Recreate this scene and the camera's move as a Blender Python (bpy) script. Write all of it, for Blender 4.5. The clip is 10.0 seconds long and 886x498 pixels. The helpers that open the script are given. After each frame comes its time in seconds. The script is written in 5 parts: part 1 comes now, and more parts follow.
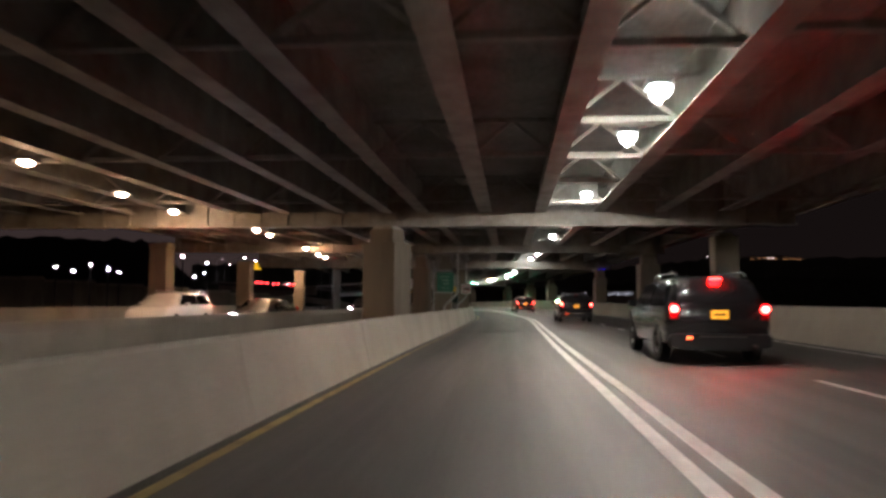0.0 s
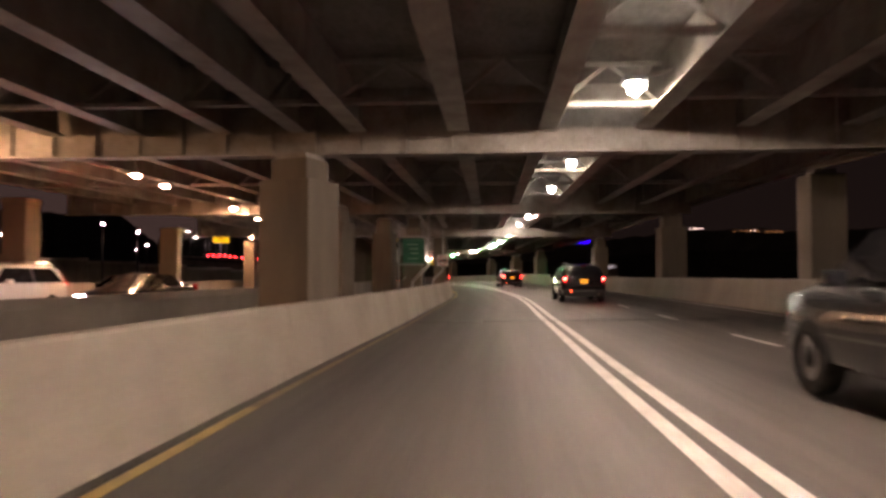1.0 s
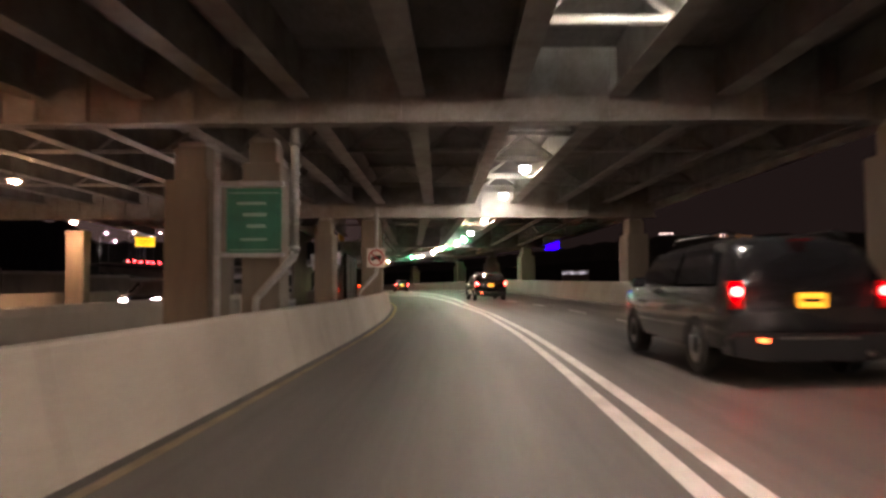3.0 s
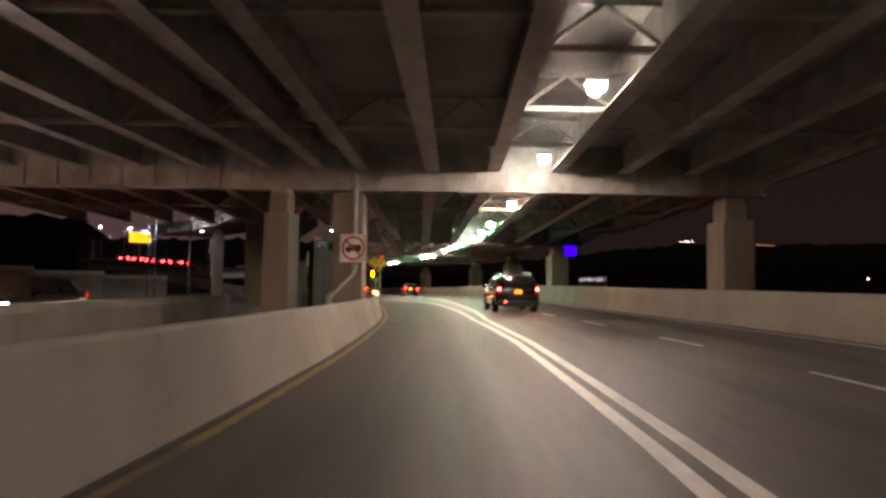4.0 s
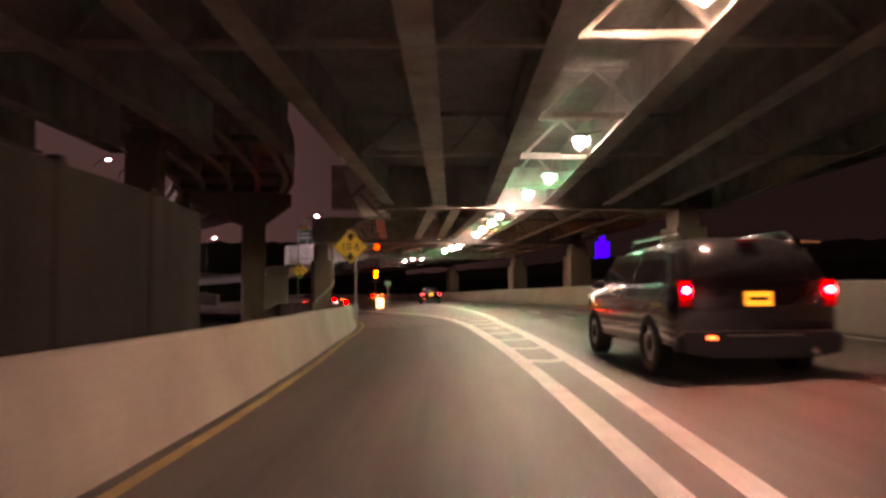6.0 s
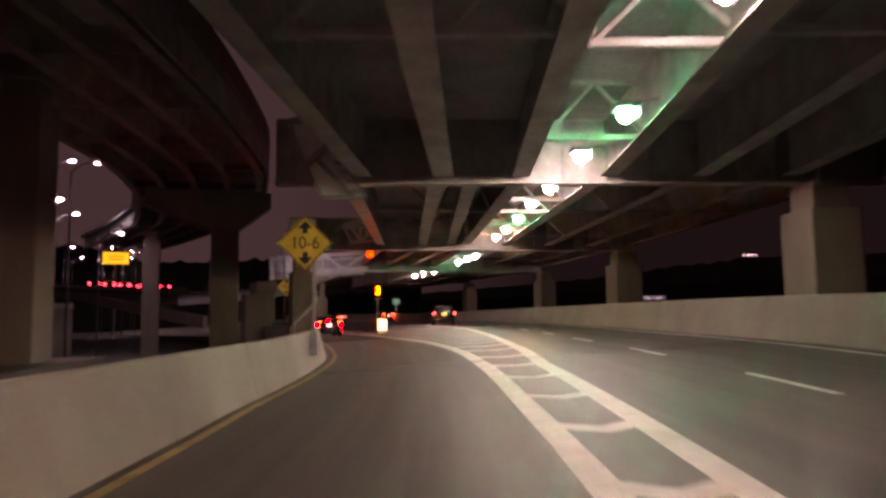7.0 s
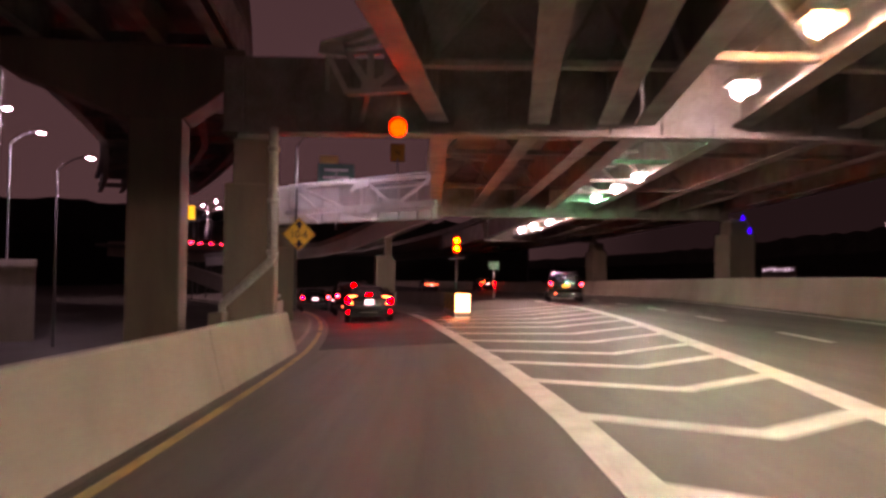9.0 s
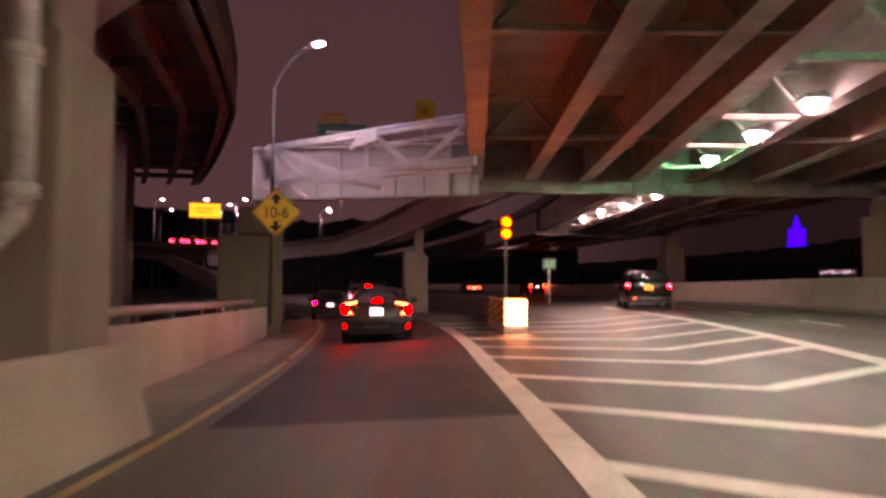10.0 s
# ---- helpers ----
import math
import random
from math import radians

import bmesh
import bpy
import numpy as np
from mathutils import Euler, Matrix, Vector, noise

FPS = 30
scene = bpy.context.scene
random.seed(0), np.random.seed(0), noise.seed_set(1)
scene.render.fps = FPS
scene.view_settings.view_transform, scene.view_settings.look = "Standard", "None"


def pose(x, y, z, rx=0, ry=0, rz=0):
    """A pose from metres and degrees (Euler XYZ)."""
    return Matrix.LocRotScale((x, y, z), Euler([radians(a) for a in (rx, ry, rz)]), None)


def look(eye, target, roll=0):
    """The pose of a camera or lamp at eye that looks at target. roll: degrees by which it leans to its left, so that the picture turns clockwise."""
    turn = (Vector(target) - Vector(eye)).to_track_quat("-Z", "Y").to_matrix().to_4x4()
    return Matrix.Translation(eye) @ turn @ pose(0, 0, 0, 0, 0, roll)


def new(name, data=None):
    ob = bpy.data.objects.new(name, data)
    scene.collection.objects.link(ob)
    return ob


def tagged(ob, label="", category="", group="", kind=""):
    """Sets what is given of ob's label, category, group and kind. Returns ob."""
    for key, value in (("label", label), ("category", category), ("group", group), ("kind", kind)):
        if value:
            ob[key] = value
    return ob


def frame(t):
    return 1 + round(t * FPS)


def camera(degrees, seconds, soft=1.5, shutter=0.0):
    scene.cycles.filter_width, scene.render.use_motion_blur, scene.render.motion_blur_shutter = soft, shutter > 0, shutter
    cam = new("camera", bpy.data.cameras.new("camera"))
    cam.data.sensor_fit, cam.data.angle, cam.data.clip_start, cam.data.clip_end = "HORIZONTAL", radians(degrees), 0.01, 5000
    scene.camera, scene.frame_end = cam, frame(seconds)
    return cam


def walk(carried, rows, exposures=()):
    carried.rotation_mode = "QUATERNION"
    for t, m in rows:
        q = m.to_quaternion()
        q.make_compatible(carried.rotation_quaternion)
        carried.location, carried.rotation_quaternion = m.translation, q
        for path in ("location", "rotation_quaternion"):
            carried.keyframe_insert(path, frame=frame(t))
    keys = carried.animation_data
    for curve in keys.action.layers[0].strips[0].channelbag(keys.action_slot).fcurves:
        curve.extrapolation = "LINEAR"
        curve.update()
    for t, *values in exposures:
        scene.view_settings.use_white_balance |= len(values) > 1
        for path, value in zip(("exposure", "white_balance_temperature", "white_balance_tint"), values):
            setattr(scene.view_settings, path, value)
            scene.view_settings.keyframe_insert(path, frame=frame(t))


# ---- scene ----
# ---------------------------------------------------------------- camera
cam = camera(64.0, 10.0, soft=3.0, shutter=0.5)
PATH = [
    (0, (0.000, 0.000, 1.192), (-0.639, 9.952, 1.937), 0.36),
    (0.5, (0.040, 5.028, 1.181), (-0.492, 14.999, 1.728), 0.23),
    (1, (0.186, 10.337, 1.211), (-0.215, 20.322, 1.592), 0.04),
    (1.5, (0.346, 16.029, 1.211), (0.168, 26.009, 1.812), -0.25),
    (2, (0.573, 21.329, 1.208), (0.620, 31.312, 1.787), 0.09),
    (2.5, (0.796, 27.408, 1.203), (0.887, 37.396, 1.682), -0.60),
    (4, (1.257, 44.437, 1.206), (1.062, 54.420, 1.747), 0.67),
    (4.5, (1.289, 49.863, 1.211), (0.892, 59.833, 1.878), 0.35),
    (5, (1.138, 56.105, 1.192), (0.680, 66.087, 1.595), 0.60),
    (5.5, (0.950, 61.860, 1.157), (0.445, 71.836, 1.642), 0.00),
    (7, (0.602, 76.005, 1.189), (-0.280, 85.928, 2.060), -0.80),
    (7.5, (0.140, 81.036, 1.235), (-0.838, 90.941, 2.205), -1.08),
    (8, (-0.441, 86.277, 1.182), (-1.597, 96.183, 1.912), -1.13),
    (8.5, (-1.050, 91.277, 1.238), (-2.618, 101.137, 1.814), -0.20),
    (9, (-1.994, 96.306, 1.283), (-4.361, 106.013, 1.694), 0.38),
    (9.5, (-3.010, 100.713, 1.175), (-5.602, 110.369, 1.378), 0.54),
    (10, (-4.070, 104.848, 1.131), (-7.028, 114.389, 1.591), 0.27),
]
EXPOSE = [
    (0, 1.35, 6500, 26),
    (0.5, 1.20, 6000, 0),
    (1, 1.58, 7900, 44),
    (1.5, 1.83, 7400, 38),
    (2.5, 2.07, 7300, 38),
    (4, 2.25, 7400, 40),
    (4.5, 2.28, 7100, 38),
    (5.2, 2.21, 9000, 62),
    (7, 1.74, 7900, 74),
    (7.6, 1.90, 7100, 66),
    (8.5, 2.03, 7700, 82),
    (10, 2.17, 8300, 90),
]
walk(cam, [(t, look(eye, target, roll)) for t, eye, target, roll in PATH], EXPOSE)

# ---------------------------------------------------------------- night sky
LAMP = 680.0      # strength of a roadway lamp's lens
world = bpy.data.worlds.new("night")
scene.world = world
world.use_nodes = True
wn, wl = world.node_tree.nodes, world.node_tree.links
bg = wn["Background"]
tc, sep, ramp = wn.new("ShaderNodeTexCoord"), wn.new("ShaderNodeSeparateXYZ"), wn.new("ShaderNodeValToRGB")
wl.new(tc.outputs["Generated"], sep.inputs[0])
wl.new(sep.outputs["Z"], ramp.inputs[0])
wl.new(ramp.outputs[0], bg.inputs[0])
ramp.color_ramp.elements[0].position, ramp.color_ramp.elements[0].color = 0.0, (0.0135, 0.0100, 0.0090, 1)
ramp.color_ramp.elements[1].position, ramp.color_ramp.elements[1].color = 0.6, (0.0100, 0.0073, 0.0068, 1)
# the city's glow is stronger on one side
side_glow = wn.new("ShaderNodeMapRange")
side_glow.inputs[1].default_value, side_glow.inputs[2].default_value, side_glow.inputs[3].default_value, side_glow.inputs[4].default_value = -0.3, 0.05, 1.0, 0.2
wl.new(sep.outputs["X"], side_glow.inputs[0])
wl.new(side_glow.outputs[0], bg.inputs[1])


# ---------------------------------------------------------------- materials
def material(name, base, rough=0.6, metal=0.0, second=None, grain=30.0, blotch=0.8, bump=0.25, streak=0.0, spec=0.5, grit=0.23, along=False):
    """A two-scale procedural surface: base colour broken by grain and by large stains, with fine relief."""
    m = bpy.data.materials.new(name)
    m.use_nodes = True
    n, l = m.node_tree.nodes, m.node_tree.links
    b = n["Principled BSDF"]
    second = second or tuple(c * 0.55 for c in base)
    geo = n.new("ShaderNodeNewGeometry")
    fine, big = n.new("ShaderNodeTexNoise"), n.new("ShaderNodeTexNoise")
    fine.inputs["Scale"].default_value, fine.inputs["Detail"].default_value = grain, 3
    big.inputs["Scale"].default_value, big.inputs["Detail"].default_value = blotch, 5
    big.inputs["Roughness"].default_value = 0.65
    l.new(geo.outputs["Position"], fine.inputs["Vector"])
    if streak:
        mp = n.new("ShaderNodeMapping")
        mp.inputs["Scale"].default_value = (1, 1, streak)
        l.new(geo.outputs["Position"], mp.inputs["Vector"])
        l.new(mp.outputs[0], big.inputs["Vector"])
    else:
        l.new(geo.outputs["Position"], big.inputs["Vector"])
    if along:
        uv, mp = n.new("ShaderNodeUVMap"), n.new("ShaderNodeMapping")
        mp.inputs["Scale"].default_value = (1.3, 0.035, 1)
        l.new(uv.outputs[0], mp.inputs["Vector"])
        l.new(mp.outputs[0], big.inputs["Vector"])
    r1 = n.new("ShaderNodeMapRange")
    r1.inputs[1].default_value, r1.inputs[2].default_value = 0.35, 0.7
    l.new(big.outputs["Fac"], r1.inputs[0])
    mix = n.new("ShaderNodeMixRGB")
    mix.inputs[1].default_value, mix.inputs[2].default_value = (*base, 1), (*second, 1)
    l.new(r1.outputs[0], mix.inputs[0])
    r2 = n.new("ShaderNodeMapRange")
    r2.inputs[1].default_value, r2.inputs[2].default_value, r2.inputs[3].default_value, r2.inputs[4].default_value = 0.3, 0.7, 1.0 - grit, 1.0 + grit * 0.8
    l.new(fine.outputs["Fac"], r2.inputs[0])
    mul = n.new("ShaderNodeMixRGB")
    mul.blend_type, mul.inputs[0].default_value = "MULTIPLY", 1.0
    l.new(mix.outputs[0], mul.inputs[1])
    l.new(r2.outputs[0], mul.inputs[2])
    l.new(mul.outputs[0], b.inputs["Base Color"])
    r3 = n.new("ShaderNodeMapRange")
    r3.inputs[3].default_value, r3.inputs[4].default_value = max(rough - 0.12, 0.02), min(rough + 0.12, 1)
    l.new(big.outputs["Fac"], r3.inputs[0])
    l.new(r3.outputs[0], b.inputs["Roughness"])
    b.inputs["Metallic"].default_value = metal
    b.inputs["Specular IOR Level"].default_value = spec
    if bump:
        bp = n.new("ShaderNodeBump")
        bp.inputs["Strength"].default_value, bp.inputs["Distance"].default_value = bump, 0.02
        l.new(fine.outputs["Fac"], bp.inputs["Height"])
        l.new(bp.outputs[0], b.inputs["Normal"])
    return m


def plain(name, base, rough=0.4, metal=0.0, coat=0.0, glass=0.0):
    m = bpy.data.materials.new(name)
    m.use_nodes = True
    b = m.node_tree.nodes["Principled BSDF"]
    b.inputs["Base Color"].default_value = (*base, 1)
    b.inputs["Roughness"].default_value, b.inputs["Metallic"].default_value = rough, metal
    b.inputs["Coat Weight"].default_value = coat
    b.inputs["Transmission Weight"].default_value = glass
    return m


def glow(name, colour, strength):
    m = bpy.data.materials.new(name)
    m.use_nodes = True
    b = m.node_tree.nodes["Principled BSDF"]
    b.inputs["Base Color"].default_value = (*[min(c, 0.8) for c in colour], 1)
    b.inputs["Emission Color"].default_value = (*colour, 1)
    b.inputs["Emission Strength"].default_value = strength
    return m


ASPHALT = material("asphalt", (0.098, 0.086, 0.073), 0.58, second=(0.060, 0.054, 0.048), grain=55, blotch=1.0, bump=0.3, along=True)
ASPHALT_NEW = material("dark_asphalt", (0.030, 0.027, 0.027), 0.66, second=(0.020, 0.018, 0.018), grain=60, blotch=0.5, bump=0.4, spec=0.25)
SOIL = material("soil", (0.035, 0.032, 0.026), 0.95, grain=8, blotch=0.15, bump=0.5)
CONCRETE = material("barrier_concrete", (0.275, 0.245, 0.20), 0.8, second=(0.205, 0.18, 0.146), grain=22, blotch=0.45, streak=0.7, bump=0.06, grit=0.08)
PIER_CONCRETE = material("pier_concrete", (0.21, 0.18, 0.14), 0.85, second=(0.13, 0.11, 0.085), grain=30, blotch=0.5, streak=0.2, bump=0.05, grit=0.07)
STEEL = material("painted_steel", (0.33, 0.325, 0.30), 0.55, second=(0.19, 0.175, 0.15), grain=18, blotch=1.3, bump=0.06, grit=0.12)
STEEL_PALE = material("pale_painted_steel", (0.62, 0.60, 0.59), 0.5, second=(0.46, 0.44, 0.43), grain=14, blotch=0.7, bump=0.03, streak=0.4, grit=0.06)
# greyer than the lattice's paint: the web's shade is in this colour
PLATE = material("shaded_plate", (0.48, 0.47, 0.46), 0.55, second=(0.34, 0.33, 0.325), grain=14, blotch=0.7, bump=0.03, streak=0.4, grit=0.08)
DECK_MAT = material("deck_underside", (0.28, 0.27, 0.25), 0.85, second=(0.16, 0.15, 0.14), grain=10, blotch=0.5)
WHITE_PAINT = material("white_road_paint", (0.74, 0.72, 0.68), 0.6, second=(0.52, 0.50, 0.46), grain=40, blotch=2.2, bump=0.15)
YELLOW_PAINT = material("yellow_road_paint", (0.46, 0.32, 0.09), 0.6, second=(0.23, 0.17, 0.08), grain=40, blotch=2.5, bump=0.15)
YELLOW_WORN = material("worn_yellow_paint", (0.25, 0.19, 0.09), 0.6, second=(0.13, 0.105, 0.065), grain=40, blotch=2.0, bump=0.15)
TAR = material("joint_seal", (0.03, 0.027, 0.025), 0.5, grain=40)
GALV = material("galvanised_steel", (0.42, 0.43, 0.43), 0.45, metal=0.7, second=(0.30, 0.30, 0.30), grain=25, blotch=3)
PIPE_MAT = material("grey_drain_pipe", (0.38, 0.39, 0.37), 0.5, second=(0.25, 0.25, 0.24), grain=20, blotch=3)
POLE = plain("dark_painted_pole", (0.09, 0.09, 0.09), 0.5)
HOUSING = plain("lamp_housing", (0.22, 0.23, 0.23), 0.45, 0.4)
SIGN_WHITE = material("white_sign_sheet", (0.80, 0.76, 0.72), 0.45, second=(0.66, 0.62, 0.58), grain=60, blotch=3, bump=0.02)
SIGN_RED = plain("red_sign_sheet", (0.42, 0.02, 0.025), 0.45)
SIGN_BLACK = plain("black_sign_sheet", (0.012, 0.011, 0.010), 0.5)
SIGN_YELLOW = material("yellow_sign_sheet", (0.78, 0.46, 0.03), 0.42, second=(0.62, 0.36, 0.03), grain=60, blotch=3, bump=0.02)
SIGN_GREEN = material("green_sign_sheet", (0.012, 0.15, 0.09), 0.45, second=(0.01, 0.11, 0.07), grain=60, blotch=3, bump=0.02)
SCREEN = material("dark_screen_plate", (0.022, 0.018, 0.016), 0.85, second=(0.014, 0.012, 0.011), grain=20, blotch=0.7, streak=0.3, bump=0.05, spec=0.1)
SIGN_BACK = plain("bare_aluminium", (0.45, 0.45, 0.45), 0.45, 0.8)
WORN_LETTER = plain("worn_pale_lettering", (0.22, 0.34, 0.27), 0.5)
RUBBER = material("tyre_rubber", (0.018, 0.018, 0.018), 0.85, grain=60, blotch=8)
RIM = plain("alloy_rim", (0.5, 0.5, 0.52), 0.3, 0.9)
DARK_GLASS = plain("dark_car_glass", (0.012, 0.012, 0.014), 0.06, 0.0, 0.5)
TRIM = plain("black_trim", (0.015, 0.015, 0.016), 0.5)
CHROME = plain("chrome", (0.75, 0.75, 0.76), 0.12, 1.0)
PAINT_GREY = plain("grey_car_paint", (0.10, 0.10, 0.108), 0.25, 0.6, 1.0)
PAINT_BLACK = plain("black_car_paint", (0.014, 0.014, 0.017), 0.2, 0.3, 1.0)
PAINT_DARK = plain("charcoal_car_paint", (0.02, 0.021, 0.024), 0.22, 0.3, 1.0)
PAINT_SILVER = plain("silver_car_paint", (0.42, 0.42, 0.43), 0.25, 0.6, 1.0)
PAINT_WHITE = plain("white_car_paint", (0.72, 0.71, 0.69), 0.25, 0.0, 1.0)
PLATE_WHITE = glow("lit_white_plate", (1.0, 0.92, 0.86), 0.9)
PLATE_YELLOW = glow("lit_amber_plate", (1.0, 0.42, 0.03), 0.45)
TAIL_RED = glow("lit_red_lens", (1.0, 0.006, 0.002), 14.0)
BULB_RED = glow("lit_red_bulb", (1.0, 0.03, 0.02), 40.0)
BRAKE_RED = glow("lit_brake_lens", (1.0, 0.005, 0.0015), 110.0)
TAIL_HOT = glow("lit_amber_lens", (1.0, 0.13, 0.02), 11.0)
REFLECTOR = plain("red_reflector", (0.35, 0.01, 0.01), 0.2, 0.0, 1.0)
HEADLIGHT = glow("lit_headlamp", (0.95, 0.98, 1.0), 60.0)
LENS_WHITE = (glow("lamp_lens_white", (0.80, 1.0, 0.88), LAMP * 0.085), glow("lamp_refractor_white", (1.0, 0.94, 0.76), LAMP * 2.9))
LENS_FAINT = (glow("lamp_lens_white_worn", (0.80, 1.0, 0.88), LAMP * 0.10), glow("lamp_refractor_white_worn", (1.0, 0.94, 0.78), LAMP * 0.92))
LENS_GREEN = (glow("lamp_lens_green", (0.02, 1.0, 0.38), LAMP * 0.15), glow("lamp_refractor_green", (0.06, 1.0, 0.38), LAMP * 0.4))
LENS_WARM = (glow("lamp_lens_warm", (1.0, 0.90, 0.62), LAMP * 0.08), glow("lamp_refractor_warm", (1.0, 0.86, 0.60), LAMP * 2.9))
LENS_ORANGE = (glow("lamp_lens_orange", (1.0, 0.52, 0.14), LAMP * 0.15), glow("lamp_refractor_orange", (1.0, 0.80, 0.5), LAMP * 0.95))
LENS_SOFT = (glow("lamp_lens_white_soft", (0.76, 1.0, 0.88), LAMP * 0.09), glow("lamp_refractor_white_soft", (1.0, 0.94, 0.78), LAMP * 1.5))
LENS_SODIUM = (glow("lamp_lens_sodium", (1.0, 0.72, 0.42), LAMP * 0.08), glow("lamp_refractor_sodium", (1.0, 0.62, 0.32), LAMP * 1.9))
LENS_STREET = glow("street_lamp_lens", (0.74, 0.92, 1.0), 360.0)
LENS_FAR = glow("far_lamp_lens", (1.0, 0.95, 0.9), 40.0)
LENS_APPROACH = glow("approach_lamp_lens", (1.0, 0.95, 0.9), 260.0)
LENS_COLD = glow("cold_lamp_lens", (0.72, 0.85, 1.0), 330.0)
BEACON = glow("amber_beacon_lens", (1.0, 0.032, 0.0005), 3.4)
BEACON_HOT = glow("hot_beacon_bulb", (1.0, 0.17, 0.0012), 95.0)
BEACON_DIM = glow("dim_beacon_lens", (1.0, 0.03, 0.001), 4.5)
# no lamp: emission stands in for the light on the cushion's nose
AMBER_PANEL = glow("amber_panel_emission", (1.0, 0.58, 0.2), 3.2)
STRIPE_YELLOW = plain("yellow_cushion_plastic", (0.55, 0.36, 0.02), 0.5)
LIT_YELLOW = glow("lit_yellow_sign", (1.0, 0.60, 0.02), 0.35)
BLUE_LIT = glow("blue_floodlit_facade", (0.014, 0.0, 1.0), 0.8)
FAR_LIGHT = glow("far_window_light", (1.0, 0.88, 0.75), 1.6)
BAY_LIGHT = glow("far_bay_light", (0.82, 0.92, 1.0), 0.16)
FAR_AMBER = glow("far_amber_light", (1.0, 0.5, 0.2), 0.25)
BAR_HOT = glow("dim_amber_lens", (1.0, 0.12, 0.03), 3.0)
FAR_RED = glow("far_red_light", (1.0, 0.03, 0.03), 12.0)
FAR_WOOD = material("far_dark_woods", (0.03, 0.035, 0.025), 0.95, grain=0.2, blotch=0.02, bump=0)


# ---------------------------------------------------------------- road geometry
TURNS = [(-30, -0.3), (0, -0.4), (10, -1.6), (25, -2.2), (40, -1.2), (50, 0.4), (60, 1.6), (70, 2.2), (80, 4.6), (90, 7.5),
         (98, 11.5), (107, 14.5), (115, 17), (125, 20), (140, 24), (160, 28), (200, 34), (260, 38)]
STEP = 0.5
STATION = np.arange(-30, 260.01, STEP)
_turn = np.radians(np.interp(STATION, *zip(*TURNS)))
_turn = np.r_[_turn[:4], np.convolve(_turn, np.ones(9) / 9, "valid"), _turn[-4:]]
_line = np.cumsum(np.stack([-np.sin(_turn), np.cos(_turn)], 1) * STEP, axis=0)
_line -= _line[60]


def heading(s):
    """How far the road has turned to the left at station s, in radians."""
    return float(np.interp(s, STATION, _turn))


def bank(s):
    return math.tan(radians(float(np.interp(s, [0, 55, 75, 90], [1.0, 1.0, 2.2, 3.1]))))


def grade(s):
    """The level of the pavement on the reference line, which falls gently towards the exit."""
    return float(np.interp(s, [95, 105, 124, 145, 170, 260], [0, -0.08, -0.3, -0.7, -1.1, -1.6]))


def at(s, lat, z=0.0, banked=True):
    """The place at station s along the road, lat metres to the right of its reference line, z above the pavement (or above level)."""
    h = heading(s)
    x = float(np.interp(s, STATION, _line[:, 0])) + lat * math.cos(h)
    y = float(np.interp(s, STATION, _line[:, 1])) + lat * math.sin(h)
    return Vector((x, y, z + (bank(s) * lat + grade(s) if banked else 0.0)))


def table(*rows):
    xs, ys = zip(*rows)
    return lambda s: float(np.interp(s, xs, ys))


drop = table((-30, -0.45), (27.5, -0.45), (36, -0.12), (44, 0), (62, 0), (84, -0.3), (260, -0.3))


def over(s, lat, z):
    """A place on the deck overhead, whose steelwork lies lower at both ends."""
    return at(s, lat, z + drop(s), False)


def stand(s, lat, z=0.0, turn=0.0, banked=True):
    """The pose of a thing at that place, its own +y along the road; turn: degrees to the left."""
    return Matrix.Translation(at(s, lat, z, banked)) @ Matrix.Rotation(heading(s) + radians(turn), 4, "Z")


yellow = table((-30, -2.2), (0, -2.22), (10, -2.25), (18, -2.28), (28, -2.24), (36, -2.25), (44, -2.12), (51, -1.95), (57, -1.87), (62, -1.89), (68, -1.98), (75, -2.15), (82, -2.37), (86, -2.46), (90, -2.36), (95, -2.26), (98, -2.32), (104, -2.6), (112, -2.9),
               (118, -3.3), (130, -4.15), (138, -4.7), (150, -5.6), (168, -7.5), (260, -20))
white_l = table((-30, 1.3), (0, 1.32), (10, 1.37), (20, 1.33), (32, 1.31), (42, 1.45), (50, 1.56), (60, 1.57), (66, 1.4), (70, 1.25), (80, 1.2), (85, 1.18), (90, 1.22), (96, 1.22), (100, 1.16), (103, 1.07), (107, 0.85), (110.5, 0.63), (113.5, 0.48), (117, 0.33), (130, 0.1), (145, -0.4))
white_r = table((-30, 1.58), (0, 1.61), (10, 1.66), (20, 1.61), (32, 1.60), (42, 1.74), (50, 1.85), (60, 1.87), (66, 1.73), (70, 1.68), (80, 2.0), (90, 2.3), (97, 2.95), (101, 3.43), (103, 3.67), (109, 4.5), (116, 5.6),
                (122, 6.5), (130, 7.7), (140, 9.2), (160, 11.5), (260, 17))
dashes = table((-30, 4.5), (0, 4.58), (25, 4.6), (45, 5.0), (58, 5.1), (67, 4.75), (71.5, 4.45), (77.5, 4.25), (84, 4.55), (91, 4.78), (98, 5.2), (104, 5.9), (111, 6.9), (124, 9.0), (140, 11.9),
               (160, 14.4), (260, 20))
right_b = table((-30, 7.8), (0, 7.8), (40, 8.35), (58, 8.6), (67, 8.0), (75, 7.6), (85, 7.7), (97, 8.2), (103, 8.8), (111, 9.8), (124, 12.0), (140, 15.0), (160, 17.5), (260, 23.5))


